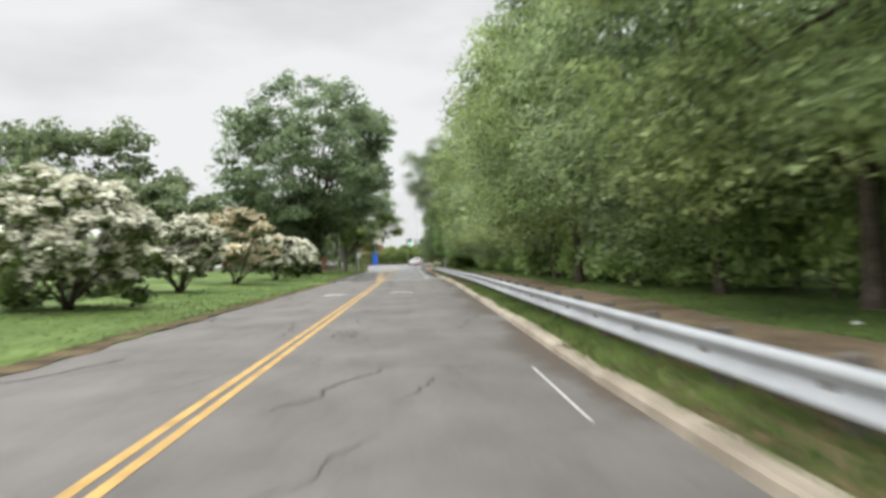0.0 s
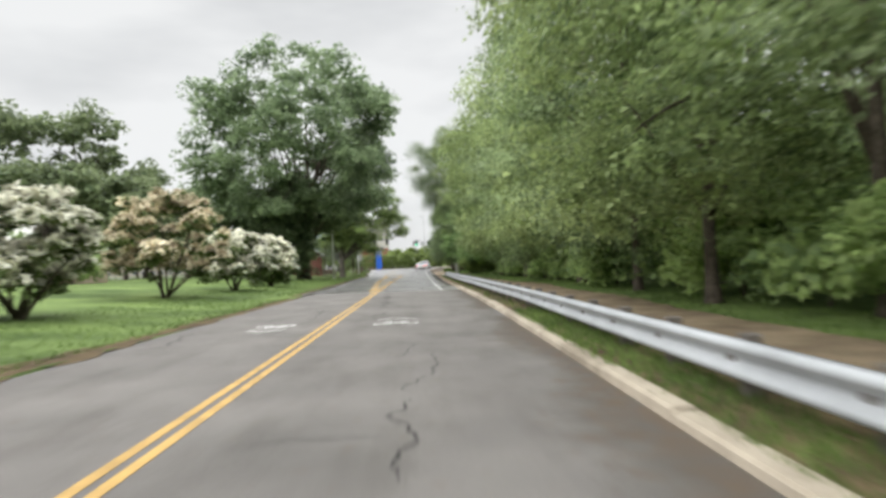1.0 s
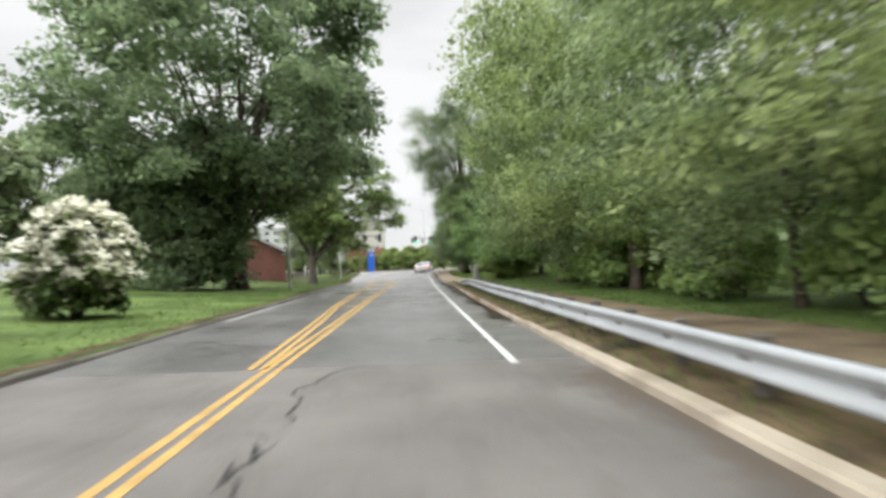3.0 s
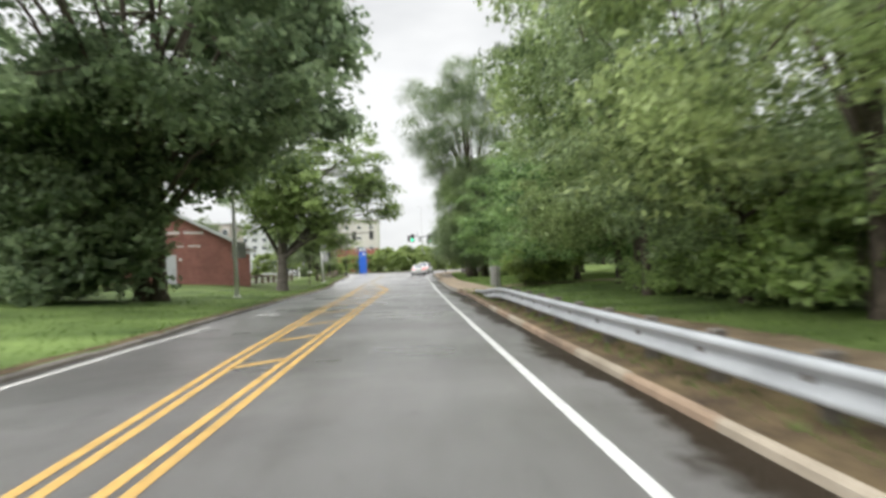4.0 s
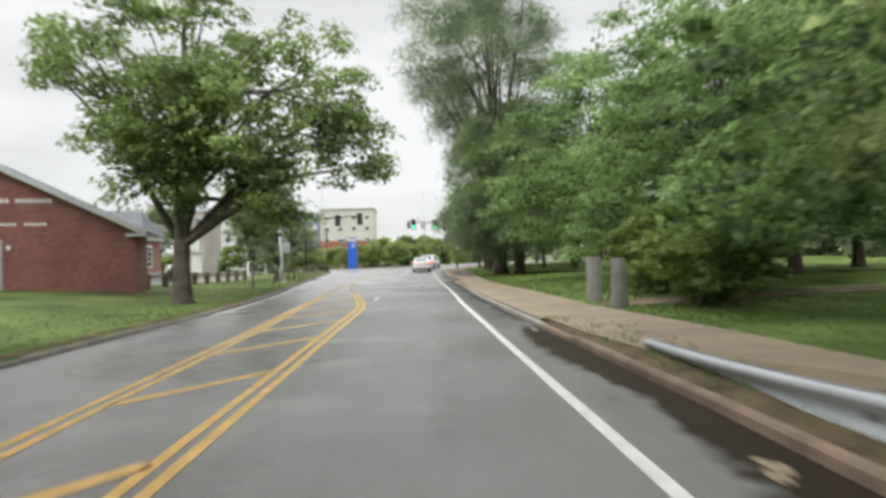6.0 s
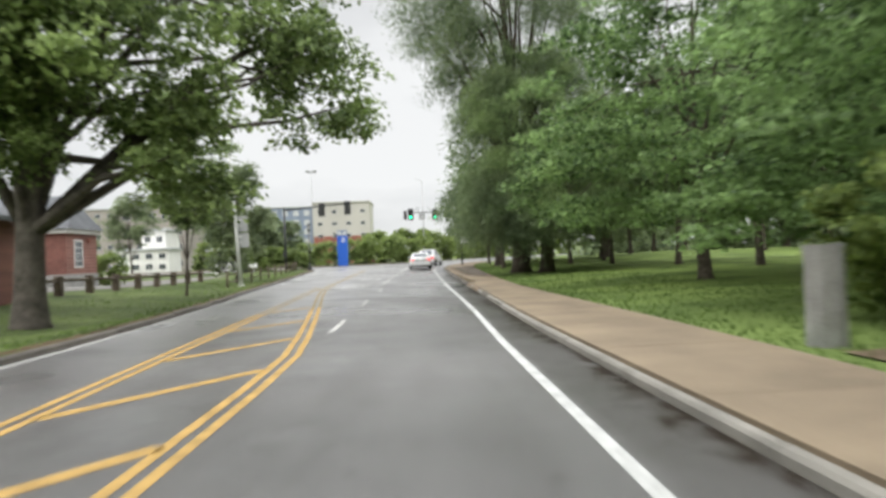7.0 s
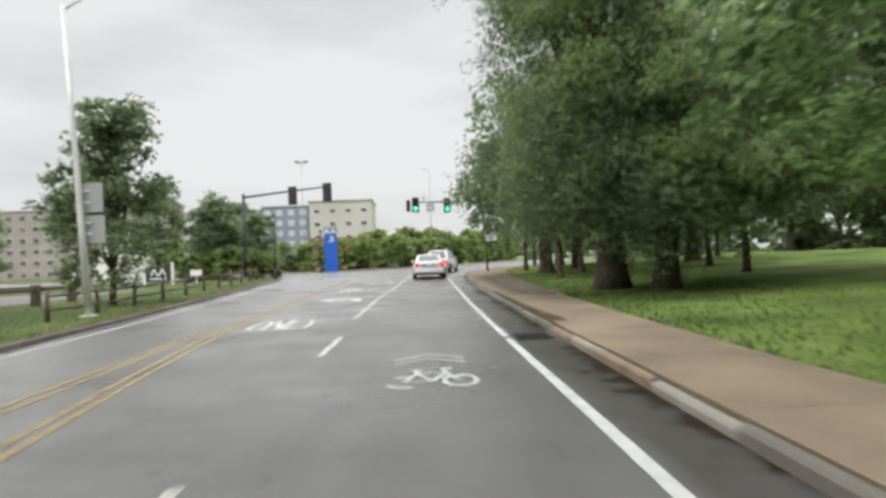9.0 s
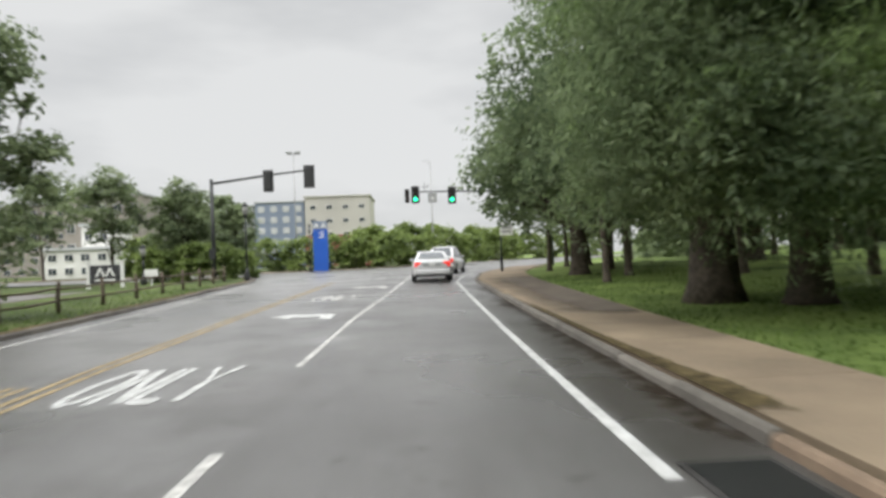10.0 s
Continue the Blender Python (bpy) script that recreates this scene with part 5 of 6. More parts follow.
for i, (x, y, w, h, faded, low, label) in enumerate((
        (-10.6, 21.6, 5.6, 4.7, False, True, "wide cream blossoming shrub reaching down to the lawn"),
        (-11.0, 33.0, 5.2, 4.1, False, False, "cream blossoming shrub on short dark stems"),
        (-11.5, 45.3, 6.3, 5.7, True, False, "tall shrub with faded pinkish brown blossom"),
        (-10.4, 53.2, 4.5, 3.9, False, False, "cream blossoming shrub on several stems"),
        (-9.8, 60.2, 3.7, 3.6, False, True, "rounded white blossoming shrub near the kerb"))):
    put(flower_shrub(200 + i, w, h, faded, label, low), x, y)

# ---- brick building with a gable towards the road ----


def brick_tex(m, scale):
    """Courses of brick in the material, with recessed joints."""
    nt = m.node_tree
    p = nt.nodes["Principled BSDF"]
    ramp = next(n for n in nt.nodes if n.bl_idname == "ShaderNodeValToRGB")
    co, tex, mp = nt.nodes.new("ShaderNodeTexCoord"), nt.nodes.new("ShaderNodeTexBrick"), nt.nodes.new("ShaderNodeMapping")
    mp.inputs["Rotation"].default_value = (radians(90), 0, 0)
    tex.inputs["Scale"].default_value = scale
    tex.inputs["Mortar Size"].default_value = 0.012
    tex.inputs["Color1"].default_value, tex.inputs["Color2"].default_value, tex.inputs["Mortar"].default_value = (1.0, 1.0, 1.0, 1), (0.72, 0.72, 0.75, 1), (1.25, 1.6, 1.6, 1)
    mul = nt.nodes.new("ShaderNodeVectorMath")
    mul.operation = "MULTIPLY"
    nt.links.new(co.outputs["Object"], mp.inputs[0])
    nt.links.new(mp.outputs[0], tex.inputs["Vector"])
    nt.links.new(tex.outputs["Color"], mul.inputs[0])
    nt.links.new(ramp.outputs[0], mul.inputs[1])
    nt.links.new(mul.outputs[0], p.inputs["Base Color"])


brick_tex(M_BRICK, 2.2)


def prism(pts, y0, y1):
    """Extrudes an outline in x and z from y0 to y1."""
    bm_ = bmesh.new()
    a = [bm_.verts.new((x, y0, z)) for x, z in pts]
    b = [bm_.verts.new((x, y1, z)) for x, z in pts]
    bm_.faces.new(a)
    bm_.faces.new(list(reversed(b)))
    for i in range(len(pts)):
        j = (i + 1) % len(pts)
        bm_.faces.new((a[i], a[j], b[j], b[i]))
    return bm_


hall = empty("brick_building", pose(-19.85, 110.0, 0.25, 0, 0, 13), label="low red brick hall with a wide gable and grey roof", category="building")
part("wall", prism([(-6.4, 0), (6.4, 0), (6.4, 3.15), (0, 6.45), (-6.4, 3.15)], 0, 3.4), M_BRICK, hall)
for s in (-1, 1):
    part("roof", prism([(s * 6.9, 2.98), (s * 6.9, 3.16), (0, 6.72), (0, 6.5)], -0.4, 3.7), M_ROOF, hall)
    part("rake_board", prism([(s * 6.95, 2.86), (s * 6.95, 3.14), (0, 6.7), (0, 6.42)], -0.46, -0.405), M_WALL_GREY, hall, "pale painted board along the gable edge")
    part("eave_return", cube(min(s * 6.0, s * 6.9), max(s * 6.0, s * 6.9), -0.4, 0.0, 2.86, 3.02, 0.02), M_WALL_GREY, hall)
door = part("door", cube(-0.42, 0.45, -0.06, 0.03, 0.45, 2.75, 0.01), M_DOOR, hall, "grey steel door in the brick gable")
part("handle", cube(0.3, 0.36, -0.11, -0.06, 1.5, 1.62, 0.01), M_BLACK, door)
part("frame", cube(-0.5, 0.53, -0.045, 0.02, 0.4, 2.84, 0.01), M_WALL_GREY, hall)
part("lamp", cube(0.75, 0.95, -0.12, 0.0, 2.35, 2.55, 0.02), M_TRIM, hall)
# lettering that cannot be read: plain white bars
for z, h, runs in ((4.6, 0.2, ((-3.0, -2.0), (-1.7, -0.75), (-0.5, 0.9), (1.15, 2.7))), (3.5, 0.13, ((-3.1, -1.3), (-1.0, -0.2), (0.2, 1.2), (1.5, 2.4)))):
    for a, b in runs:
        k = a
        while k < b - 0.08:
            part("letter_bar", cube(k, k + 0.13, -0.03, 0.0, z, z + h), M_SIGN_WHITE, hall)
            k += 0.2


house = empty("brick_building", pose(-29.95, 134.0, 0.75), label="small red brick annex with a hipped slate roof and white cornice", category="building")
part("wall", cube(-7.5, 7.5, 0, 4.2, 0, 3.4), M_BRICK, house)
part("base", cube(-7.55, 7.55, -0.05, 4.25, -0.9, 0.45), M_STONE, house)
part("cornice", cube(-7.75, 7.75, -0.25, 4.45, 3.2, 3.5, 0.03), M_TRIM, house, "white painted cornice")
bm = bmesh.new()
ev = [bm.verts.new(p) for p in ((-7.9, -0.4, 3.5), (7.9, -0.4, 3.5), (7.9, 4.6, 3.5), (-7.9, 4.6, 3.5))]
rg = [bm.verts.new(p) for p in ((-6.6, 2.1, 5.9), (6.7, 2.1, 5.9))]
for q in ((ev[0], ev[1], rg[1], rg[0]), (ev[1], ev[2], rg[1]), (ev[2], ev[3], rg[0], rg[1]), (ev[3], ev[0], rg[0]), tuple(reversed(ev))):
    bm.faces.new(q)
part("roof", bm, M_ROOF, house)


def sash(parent, x, z, w, h, y, cols, rows, material=None):
    """A window set into a wall that faces the road: frame, panes and bars."""
    fr = part("window", cube(x - w / 2 - 0.08, x + w / 2 + 0.08, y - 0.05, y + 0.02, z - 0.08, z + h + 0.08, 0.01), material or M_TRIM, parent, "white framed window with small panes")
    for i in range(cols):
        for j in range(rows):
            a, b = x - w / 2 + w * i / cols + 0.02, x - w / 2 + w * (i + 1) / cols - 0.02
            c, d = z + h * j / rows + 0.02, z + h * (j + 1) / rows - 0.02
            part("pane", cube(a, b, y - 0.056, y - 0.04, c, d), M_GLASS, fr)


for x in (3.0, -0.2, -3.4):
    sash(house, x, 0.95, 0.95, 1.75, 0.0, 3, 4)
end_sash = part("window", cube(7.48, 7.55, 0.98, 2.12, 0.87, 2.78, 0.01), M_TRIM, house, "white framed window with small panes")
for i in range(3):
    for j in range(4):
        part("pane", cube(7.54, 7.556, 1.08 + 0.32 * i, 1.36 + 0.32 * i, 0.97 + 0.435 * j, 1.36 + 0.435 * j), M_GLASS, end_sash)
part("wall_lamp", cube(7.5, 7.7, 2.75, 3.0, 2.6, 2.9, 0.04), M_WALL_RED, house)


# ---- far buildings ----
def block(name, label, x, y, z, w, d, h, wall, floors, cols, win_w=1.5, win_h=1.5, base=None, base_h=0.0, roof=M_WALL_GREY, turn=0.0, win=M_GLASS):
    root = empty(name, pose(x, y, z, 0, 0, turn), label=label, category="building")
    part("wall", cube(0, w, 0, d, base_h, h), wall, root)
    if base:
        part("base", cube(-0.05, w + 0.05, -0.05, d, 0, base_h), base, root)
    part("roof", cube(-0.35, w + 0.35, -0.35, d + 0.3, h, h + 0.45, 0.04), roof, root)
    for j in range(floors):
        zc = 1.0 + j * (h - 0.6) / floors
        for i in range(cols):
            xc = (i + 0.5) * w / cols
            f = part("window", cube(xc - win_w / 2, xc + win_w / 2, -0.12, 0.02, zc, zc + win_h, 0.02), M_TRIM, root)
            part("pane", cube(xc - win_w / 2 + 0.08, xc - 0.04, -0.135, -0.11, zc + 0.08, zc + win_h - 0.08), win, f)
            part("pane", cube(xc + 0.04, xc + win_w / 2 - 0.08, -0.135, -0.11, zc + 0.08, zc + win_h - 0.08), win, f)
    return root


block("apartment_building", "blue grey clad apartment block with white windows", -44.2, 300, 0, 13.6, 18, 18.6, M_WALL_BLUE, 6, 4, 1.7, 1.6, win=M_WALL_GREY)
block("apartment_building", "cream apartment block with red brick lower floors", -29.9, 297, 0, 17.8, 20, 19.4, M_WALL_CREAM, 5, 4, 1.6, 1.2, M_WALL_RED, 9.0, roof=M_WALL_CREAM)
block("apartment_building", "long pale grey apartment block behind trees", -86, 305, 0, 40, 18, 18.2, M_WALL_GREY, 6, 11, 1.8, 1.6)
block("apartment_building", "dull tan apartment block behind trees", -63, 236, 0.4, 14, 14, 14.5, M_WALL_TAUPE, 4, 5, 1.5, 1.6)
block("apartment_building", "broad pale beige apartment block far behind trees", -140, 305, 0, 46, 18, 20.5, M_WALL_TAUPE, 6, 12, 1.8, 1.6)
block("house", "low white house with two rows of dark windows", -54.8, 215, 0.0, 9.7, 6.5, 4.6, M_WALL_WHITE, 2, 4, 1.3, 1.1)
block("house", "tall narrow white house behind the low one", -52.8, 222, 0.0, 4.6, 8, 8.6, M_WALL_WHITE, 3, 2, 1.2, 1.3)
obs = empty("observatory", pose(-30.6, 69.5, height(-30.6, 69.5)), label="tan walled building topped by a white observatory dome", category="building")
part("wall", cube(-8.5, 2.9, -3.0, 5.0, -0.2, 2.9), M_WALL_TAN, obs)
part("parapet", cube(-8.6, 3.0, -3.1, 5.1, 2.9, 3.12, 0.03), M_TRIM, obs)
tube("drum", [(0, 0, 3.0), (0, 0, 4.95)], [2.65, 2.65], M_WALL_WHITE, obs, 28)
tube("dome", [(0, 0, 4.93 + 2.6 * math.sin(a)) for a in np.linspace(0, 1.5, 9)], [2.6 * math.cos(a) for a in np.linspace(0, 1.5, 9)], M_WALL_WHITE, obs, 28, "smooth white dome")
part("shutter", cube(-0.95, 0.95, -1.1, 1.1, 7.2, 7.62, 0.04), M_WALL_WHITE, obs, "flat white shutter on the dome")


# ---- street poles ----
def street_pole(x, y, label, signs, arm, h, lean=0.2):
    z = height(x, y)
    root = empty("street_lamp", pose(x, y, z), label=label, category="street lamp")
    tube("pole", [(0, 0, -0.05), (-0.3 * lean, 0, 3), (-0.6 * lean, 0, 6), (-lean, 0, h)], [0.115, 0.1, 0.085, 0.065], M_GALV_POLE, root, 12)
    part("base_plate", cube(-0.2, 0.2, -0.2, 0.2, 0, 0.05, 0.01), M_GALV_POLE, root)
    if arm:
        o = 0.2 - lean
        tube("arm", [(-0.2 + o, 0, h - 0.15), (0.5 + o, 0.1, h + 0.35), (1.2 + o, 0.2, h + 0.6), (1.75 + o, 0.25, h + 0.66)], [0.04, 0.035, 0.032, 0.03], M_GALV_POLE, root)
        head = part("lamp_head", cube(1.65 + o, 2.3 + o, 0.1, 0.42, h + 0.6, h + 0.72, 0.03), M_SIGN_BACK, root, "flat grey lamp head")
        part("lens", cube(1.75 + o, 2.22 + o, 0.15, 0.37, h + 0.585, h + 0.602), M_LAMP_GLASS, head)
        part("photocell", cube(1.88 + o, 1.98 + o, 0.22, 0.32, h + 0.72, h + 0.82, 0.02), M_SIGN_BACK, head)
    for sx, z0, w, hh in signs:
        part("sign_panel", cube(sx - w / 2, sx + w / 2, 0.1, 0.115, z0, z0 + hh, 0.004), M_SIGN_BACK, root, "grey back of a traffic sign")
        part("bracket", cube(-0.12, 0.12, 0.06, 0.1, z0 + hh * 0.3, z0 + hh * 0.38), M_GALV_POLE, root)
        part("bracket", cube(-0.12, 0.12, 0.06, 0.1, z0 + hh * 0.7, z0 + hh * 0.78), M_GALV_POLE, root)
    return root


street_pole(-9.1, 90.0, "tall grey metal pole with a sign back on the lawn", [(0.12, 2.1, 0.75, 0.85)], False, 9.6)
street_pole(-9.6, 128.2, "tall grey street lamp with two sign backs", [(0.13, 3.2, 0.72, 0.9), (0.2, 2.25, 0.66, 0.85)], True, 9.6, 0.5)


# ---- traffic signals ----
def signal_head(parent, x, y, z, face, lit=None, plate=True):
    """Three lamps in a housing; face -1 looks towards the coming traffic here, +1 away."""
    head = part("signal_head", cube(x - 0.18, x + 0.18, y - 0.12, y + 0.12, z - 0.53, z + 0.53, 0.03), M_HOUSING, parent, "dark three lamp signal head")
    if plate:
        part("backplate", cube(x - 0.32, x + 0.32, y - 0.02, y + 0.0, z - 0.68, z + 0.68, 0.004), M_HOUSING, head)
    for k in (-1, 0, 1):
        yy = y + face * 0.12
        v, f = tube_geo([(x, yy, z + k * 0.35), (x, yy + face * 0.03, z + k * 0.35)], [0.145, 0.145], 14)
        mesh_ob("lens", v, f, M_GREEN if (lit and k == -1) else M_LENS_OFF, head)
        v, f = [], []
        n = 9
        for i in range(n):
            a = math.pi * (-0.05 + 1.1 * i / (n - 1))
            for q, r in ((0.0, 0.165), (0.24, 0.165), (0.24, 0.155), (0.0, 0.155)):
                v.append((x + r * math.cos(a), yy + face * q, z + k * 0.35 + r * math.sin(a)))
        for i in range(n - 1):
            for j in range(4):
                f.append((i * 4 + j, i * 4 + (j + 1) % 4, i * 4 + 4 + (j + 1) % 4, i * 4 + 4 + j))
        mesh_ob("visor", v, f, M_HOUSING, head)
    part("clamp", cube(x - 0.04, x + 0.04, y - 0.16, y + 0.16, z + 0.3, z + 0.42), M_BLACK, head)
    return head


mast = empty("traffic_signal", label="black mast arm signal seen from behind, two heads", category="traffic signal")
zb = rise(158.9) + 0.05
tube("pole", [(-12.75, 158.9, zb - 0.1), (-12.75, 158.9, 3.5), (-12.75, 158.9, 7.15)], [0.16, 0.13, 0.105], M_BLACK, mast, 12)
tube("arm", [(-12.75, 158.9, 6.85), (-8.5, 156.55, 6.98), (-5.5, 154.9, 7.02)], [0.09, 0.07, 0.05], M_BLACK, mast)
part("footing", cube(-13.0, -12.5, 158.65, 159.15, zb - 0.15, zb + 0.12, 0.02), M_KERB, mast)
part("control_box", cube(-12.95, -12.6, 158.62, 158.78, 1.9, 2.6, 0.02), M_BLACK, mast)
signal_head(mast, -8.5, 156.4, 6.6, 1)
signal_head(mast, -5.75, 154.9, 6.6, 1)
mast2 = empty("traffic_signal", label="mast arm signal showing green to the coming lane", category="traffic signal")
tube("pole", [(11.5, 168.6, 0.3), (11.5, 168.6, 3.6), (11.5, 168.6, 7.2)], [0.16, 0.13, 0.1], M_BLACK, mast2, 12)
tube("arm", [(11.5, 168.6, 6.55), (4.0, 167.7, 6.72), (0.25, 167.4, 6.75)], [0.09, 0.07, 0.05], M_BLACK, mast2)
signal_head(mast2, 0.55, 167.25, 6.5, -1, True)
signal_head(mast2, 3.45, 167.5, 6.4, -1, True)
signal_head(mast2, -0.1, 167.5, 6.45, -1, None, False)
part("sign_panel", cube(1.55, 2.25, 167.35, 167.37, 5.85, 6.6, 0.004), M_SIGN_BACK, mast2, "square pale sign on the arm")
part("sign_bar", cube(1.8, 2.0, 167.34, 167.35, 6.1, 6.3), M_SIGN_WHITE, mast2)
tube("antenna", [(1.3, 167.4, 6.7), (1.3, 167.4, 7.5)], [0.02, 0.015], M_BLACK, mast2)
tube("camera_bracket", [(1.05, 167.4, 7.1), (1.55, 167.4, 7.1)], [0.02, 0.02], M_BLACK, mast2)
tube("camera", [(1.55, 167.3, 7.2), (1.55, 167.6, 7.2)], [0.07, 0.07], M_SIGN_BACK, mast2)


# ---- lamps, signs, totem ----
def park_lamp(x, y, h, label):
    z = max(height(x, y) if y < 166 else rise(y), 0)
    root = empty("post_lamp", pose(x, y, z - 0.02), label=label, category="lamp post")
    tube("base", [(0, 0, 0), (0, 0, 0.25), (0, 0, 0.6), (0, 0, 0.75)], [0.19, 0.17, 0.1, 0.08], M_BLACK, root, 10)
    tube("pole", [(0, 0, 0.7), (0, 0, h - 0.85)], [0.06, 0.045], M_BLACK, root, 10)
    tube("collar", [(0, 0, h - 0.9), (0, 0, h - 0.75), (0, 0, h - 0.7)], [0.05, 0.12, 0.13], M_BLACK, root, 10)
    tube("lantern", [(0, 0, h - 0.7), (0, 0, h - 0.45), (0, 0, h - 0.2)], [0.12, 0.19, 0.15], M_LAMP_GLASS, root, 10, "frosted glass lantern")
    tube("cap", [(0, 0, h - 0.2), (0, 0, h - 0.1), (0, 0, h), (0, 0, h + 0.12)], [0.2, 0.16, 0.05, 0.015], M_BLACK, root, 10)
    return root


park_lamp(-9.75, 155.5, 4.7, "black ornamental lamp post at the street corner")
park_lamp(-10.5, 183.5, 4.9, "black ornamental lamp post beside the blue sign")
park_lamp(-16.5, 157.0, 2.5, "short black lantern post behind the fence")
park_lamp(-19.5, 124.0, 3.6, "black twin lantern post by the parking area")
flood = empty("flood_light", pose(-19.6, 226, 0.4), label="very tall thin pole with twin flood lights", category="flood light")
tube("pole", [(0, 0, 0), (0, 0, 10), (0, 0, 19.5)], [0.13, 0.10, 0.06], M_SIGN_BACK, flood, 8)
part("crossbar", cube(-1.0, 1.0, -0.06, 0.06, 19.3, 19.45), M_SIGN_BACK, flood)
for x in (-0.95, -0.45, 0.45, 0.95):
    part("lamp_head", cube(x - 0.22, x + 0.22, -0.3, 0.2, 19.45, 19.8, 0.04), M_SIGN_BACK, flood)
high = empty("street_lamp", pose(3.0, 214, 0.4), label="tall thin street lamp beyond the junction", category="street lamp")
tube("pole", [(0, 0, 0), (0, 0, 6), (0, 0, 15.5)], [0.15, 0.11, 0.06], M_SIGN_BACK, high, 8)
tube("arm", [(0, 0, 15.3), (-0.5, 0, 15.8), (-1.2, 0, 15.8)], [0.05, 0.04, 0.04], M_SIGN_BACK, high)

totem = empty("sign_totem", pose(-9.15, 182.0, rise(182) - 0.05), label="tall bright blue pylon sign with white marks", category="sign")
part("panel", cube(-0.72, 0.72, -0.16, 0.16, 0.1, 4.35, 0.02), M_BLUE, totem)
part("base", cube(-0.8, 0.8, -0.22, 0.22, 0, 0.12, 0.01), M_STONE, totem)
part("header", cube(-0.72, 0.72, -0.17, 0.17, 4.4, 5.15, 0.02), M_WALL_BLUE, totem, "grey blue header panel")
for x in (-0.36, 0.36):
    bm = bmesh.new()
    bm.faces.new([bm.verts.new((x + a, -0.176, 4.5 + b)) for a, b in ((-0.26, 0), (0.0, 0.52), (0.26, 0), (0.1, 0), (0, 0.24), (-0.1, 0))])
    part("emblem", bm, M_SIGN_WHITE, totem)
for x, z, w in ((0.15, 3.95, 0.5), (0.2, 3.72, 0.4), (0.1, 3.5, 0.6)):
    part("letter_bar", cube(x - w / 2, x + w / 2, -0.172, -0.16, z, z + 0.1), M_SIGN_WHITE, totem)

board = empty("sign_board", pose(-17.8, 154.8, height(-17.8, 154.8) - 0.03), label="black sign board with white angular emblem on white posts", category="sign")
for x in (-0.98, 0.98):
    part("post", cube(x - 0.09, x + 0.09, -0.09, 0.09, 0, 1.55, 0.015), M_SIGN_WHITE, board)
    part("post_cap", cube(x - 0.12, x + 0.12, -0.12, 0.12, 1.55, 1.63, 0.015), M_SIGN_WHITE, board)
part("panel", cube(-0.88, 0.88, -0.05, 0.05, 0.32, 1.38, 0.01), M_SIGN_BLACK, board)
for x in (-0.28, 0.28):
    bm = bmesh.new()
    bm.faces.new([bm.verts.new((x + a, -0.056, 0.72 + b)) for a, b in ((-0.3, 0), (-0.05, 0.5), (0.05, 0.5), (0.3, 0), (0.16, 0), (0, 0.34), (-0.16, 0))])
    part("emblem", bm, M_SIGN_WHITE, board)
part("letter_bar", cube(-0.6, 0.6, -0.057, -0.05, 0.45, 0.56), M_SIGN_WHITE, board)
small = empty("small_sign", pose(-15.3, 155.2, height(-15.3, 155.2)), label="small low white sign on a post", category="sign")
part("post", cube(-0.04, 0.04, -0.04, 0.04, 0, 0.6), M_SIGN_WHITE, small)
part("panel", cube(-0.4, 0.4, -0.06, -0.035, 0.55, 0.95, 0.005), M_SIGN_WHITE, small)
bus = empty("road_sign", pose(5.4, 153.4, height(5.4, 153.4) - 0.05), label="white square road sign on a dark post", category="sign")
tube("post", [(0, 0, 0), (0, 0, 2.9)], [0.045, 0.045], M_BLACK, bus)
part("panel", cube(-0.05, 0.72, -0.07, -0.05, 2.15, 2.85, 0.006), M_SIGN_WHITE, bus)
part("letter_bar", cube(0.05, 0.62, -0.076, -0.07, 2.55, 2.66), M_SIGN_BACK, bus)
part("letter_bar", cube(0.05, 0.5, -0.076, -0.07, 2.32, 2.42), M_SIGN_BACK, bus)
part("sleeve", cube(-0.07, 0.07, -0.07, 0.07, 0.0, 0.9, 0.01), M_BLACK, bus)

# ---- stone gate pillars ----


def pillar(x, y, w, h, seed, label):
    r = random.Random(seed)
    bm_ = bmesh.new()
    rows = 6
    lv = []
    for j in range(rows):
        z = -0.1 + (h + 0.1) * j / (rows - 1)
        k = 1 - 0.06 * j / rows
        ring_ = []
        for i in range(8):
            a = math.pi / 8 + i * math.pi / 4
            rad = w * 0.56 * k * (1 + r.uniform(-0.05, 0.05))
            ring_.append(bm_.verts.new((rad * math.cos(a) * 1.05, rad * math.sin(a), z + (r.uniform(-0.03, 0.03) if j == rows - 1 else 0))))
        lv.append(ring_)
    for j in range(rows - 1):
        for i in range(8):
            bm_.faces.new((lv[j][i], lv[j][(i + 1) % 8], lv[j + 1][(i + 1) % 8], lv[j + 1][i]))
    bm_.faces.new(lv[-1])
    ob = part("stone_pillar", bm_, M_STONE)
    ob.matrix_basis = pose(x, y, height(x, y), 0, 0, r.uniform(-15, 15))
    return tagged(ob, label, "pillar", group="gate pillars")


pillar(5.66, 97.5, 0.42, 1.30, 1, "rough grey granite gate pillar on the grass")
pillar(5.5, 94.6, 0.34, 1.25, 2, "narrow rough granite gate pillar by the path")

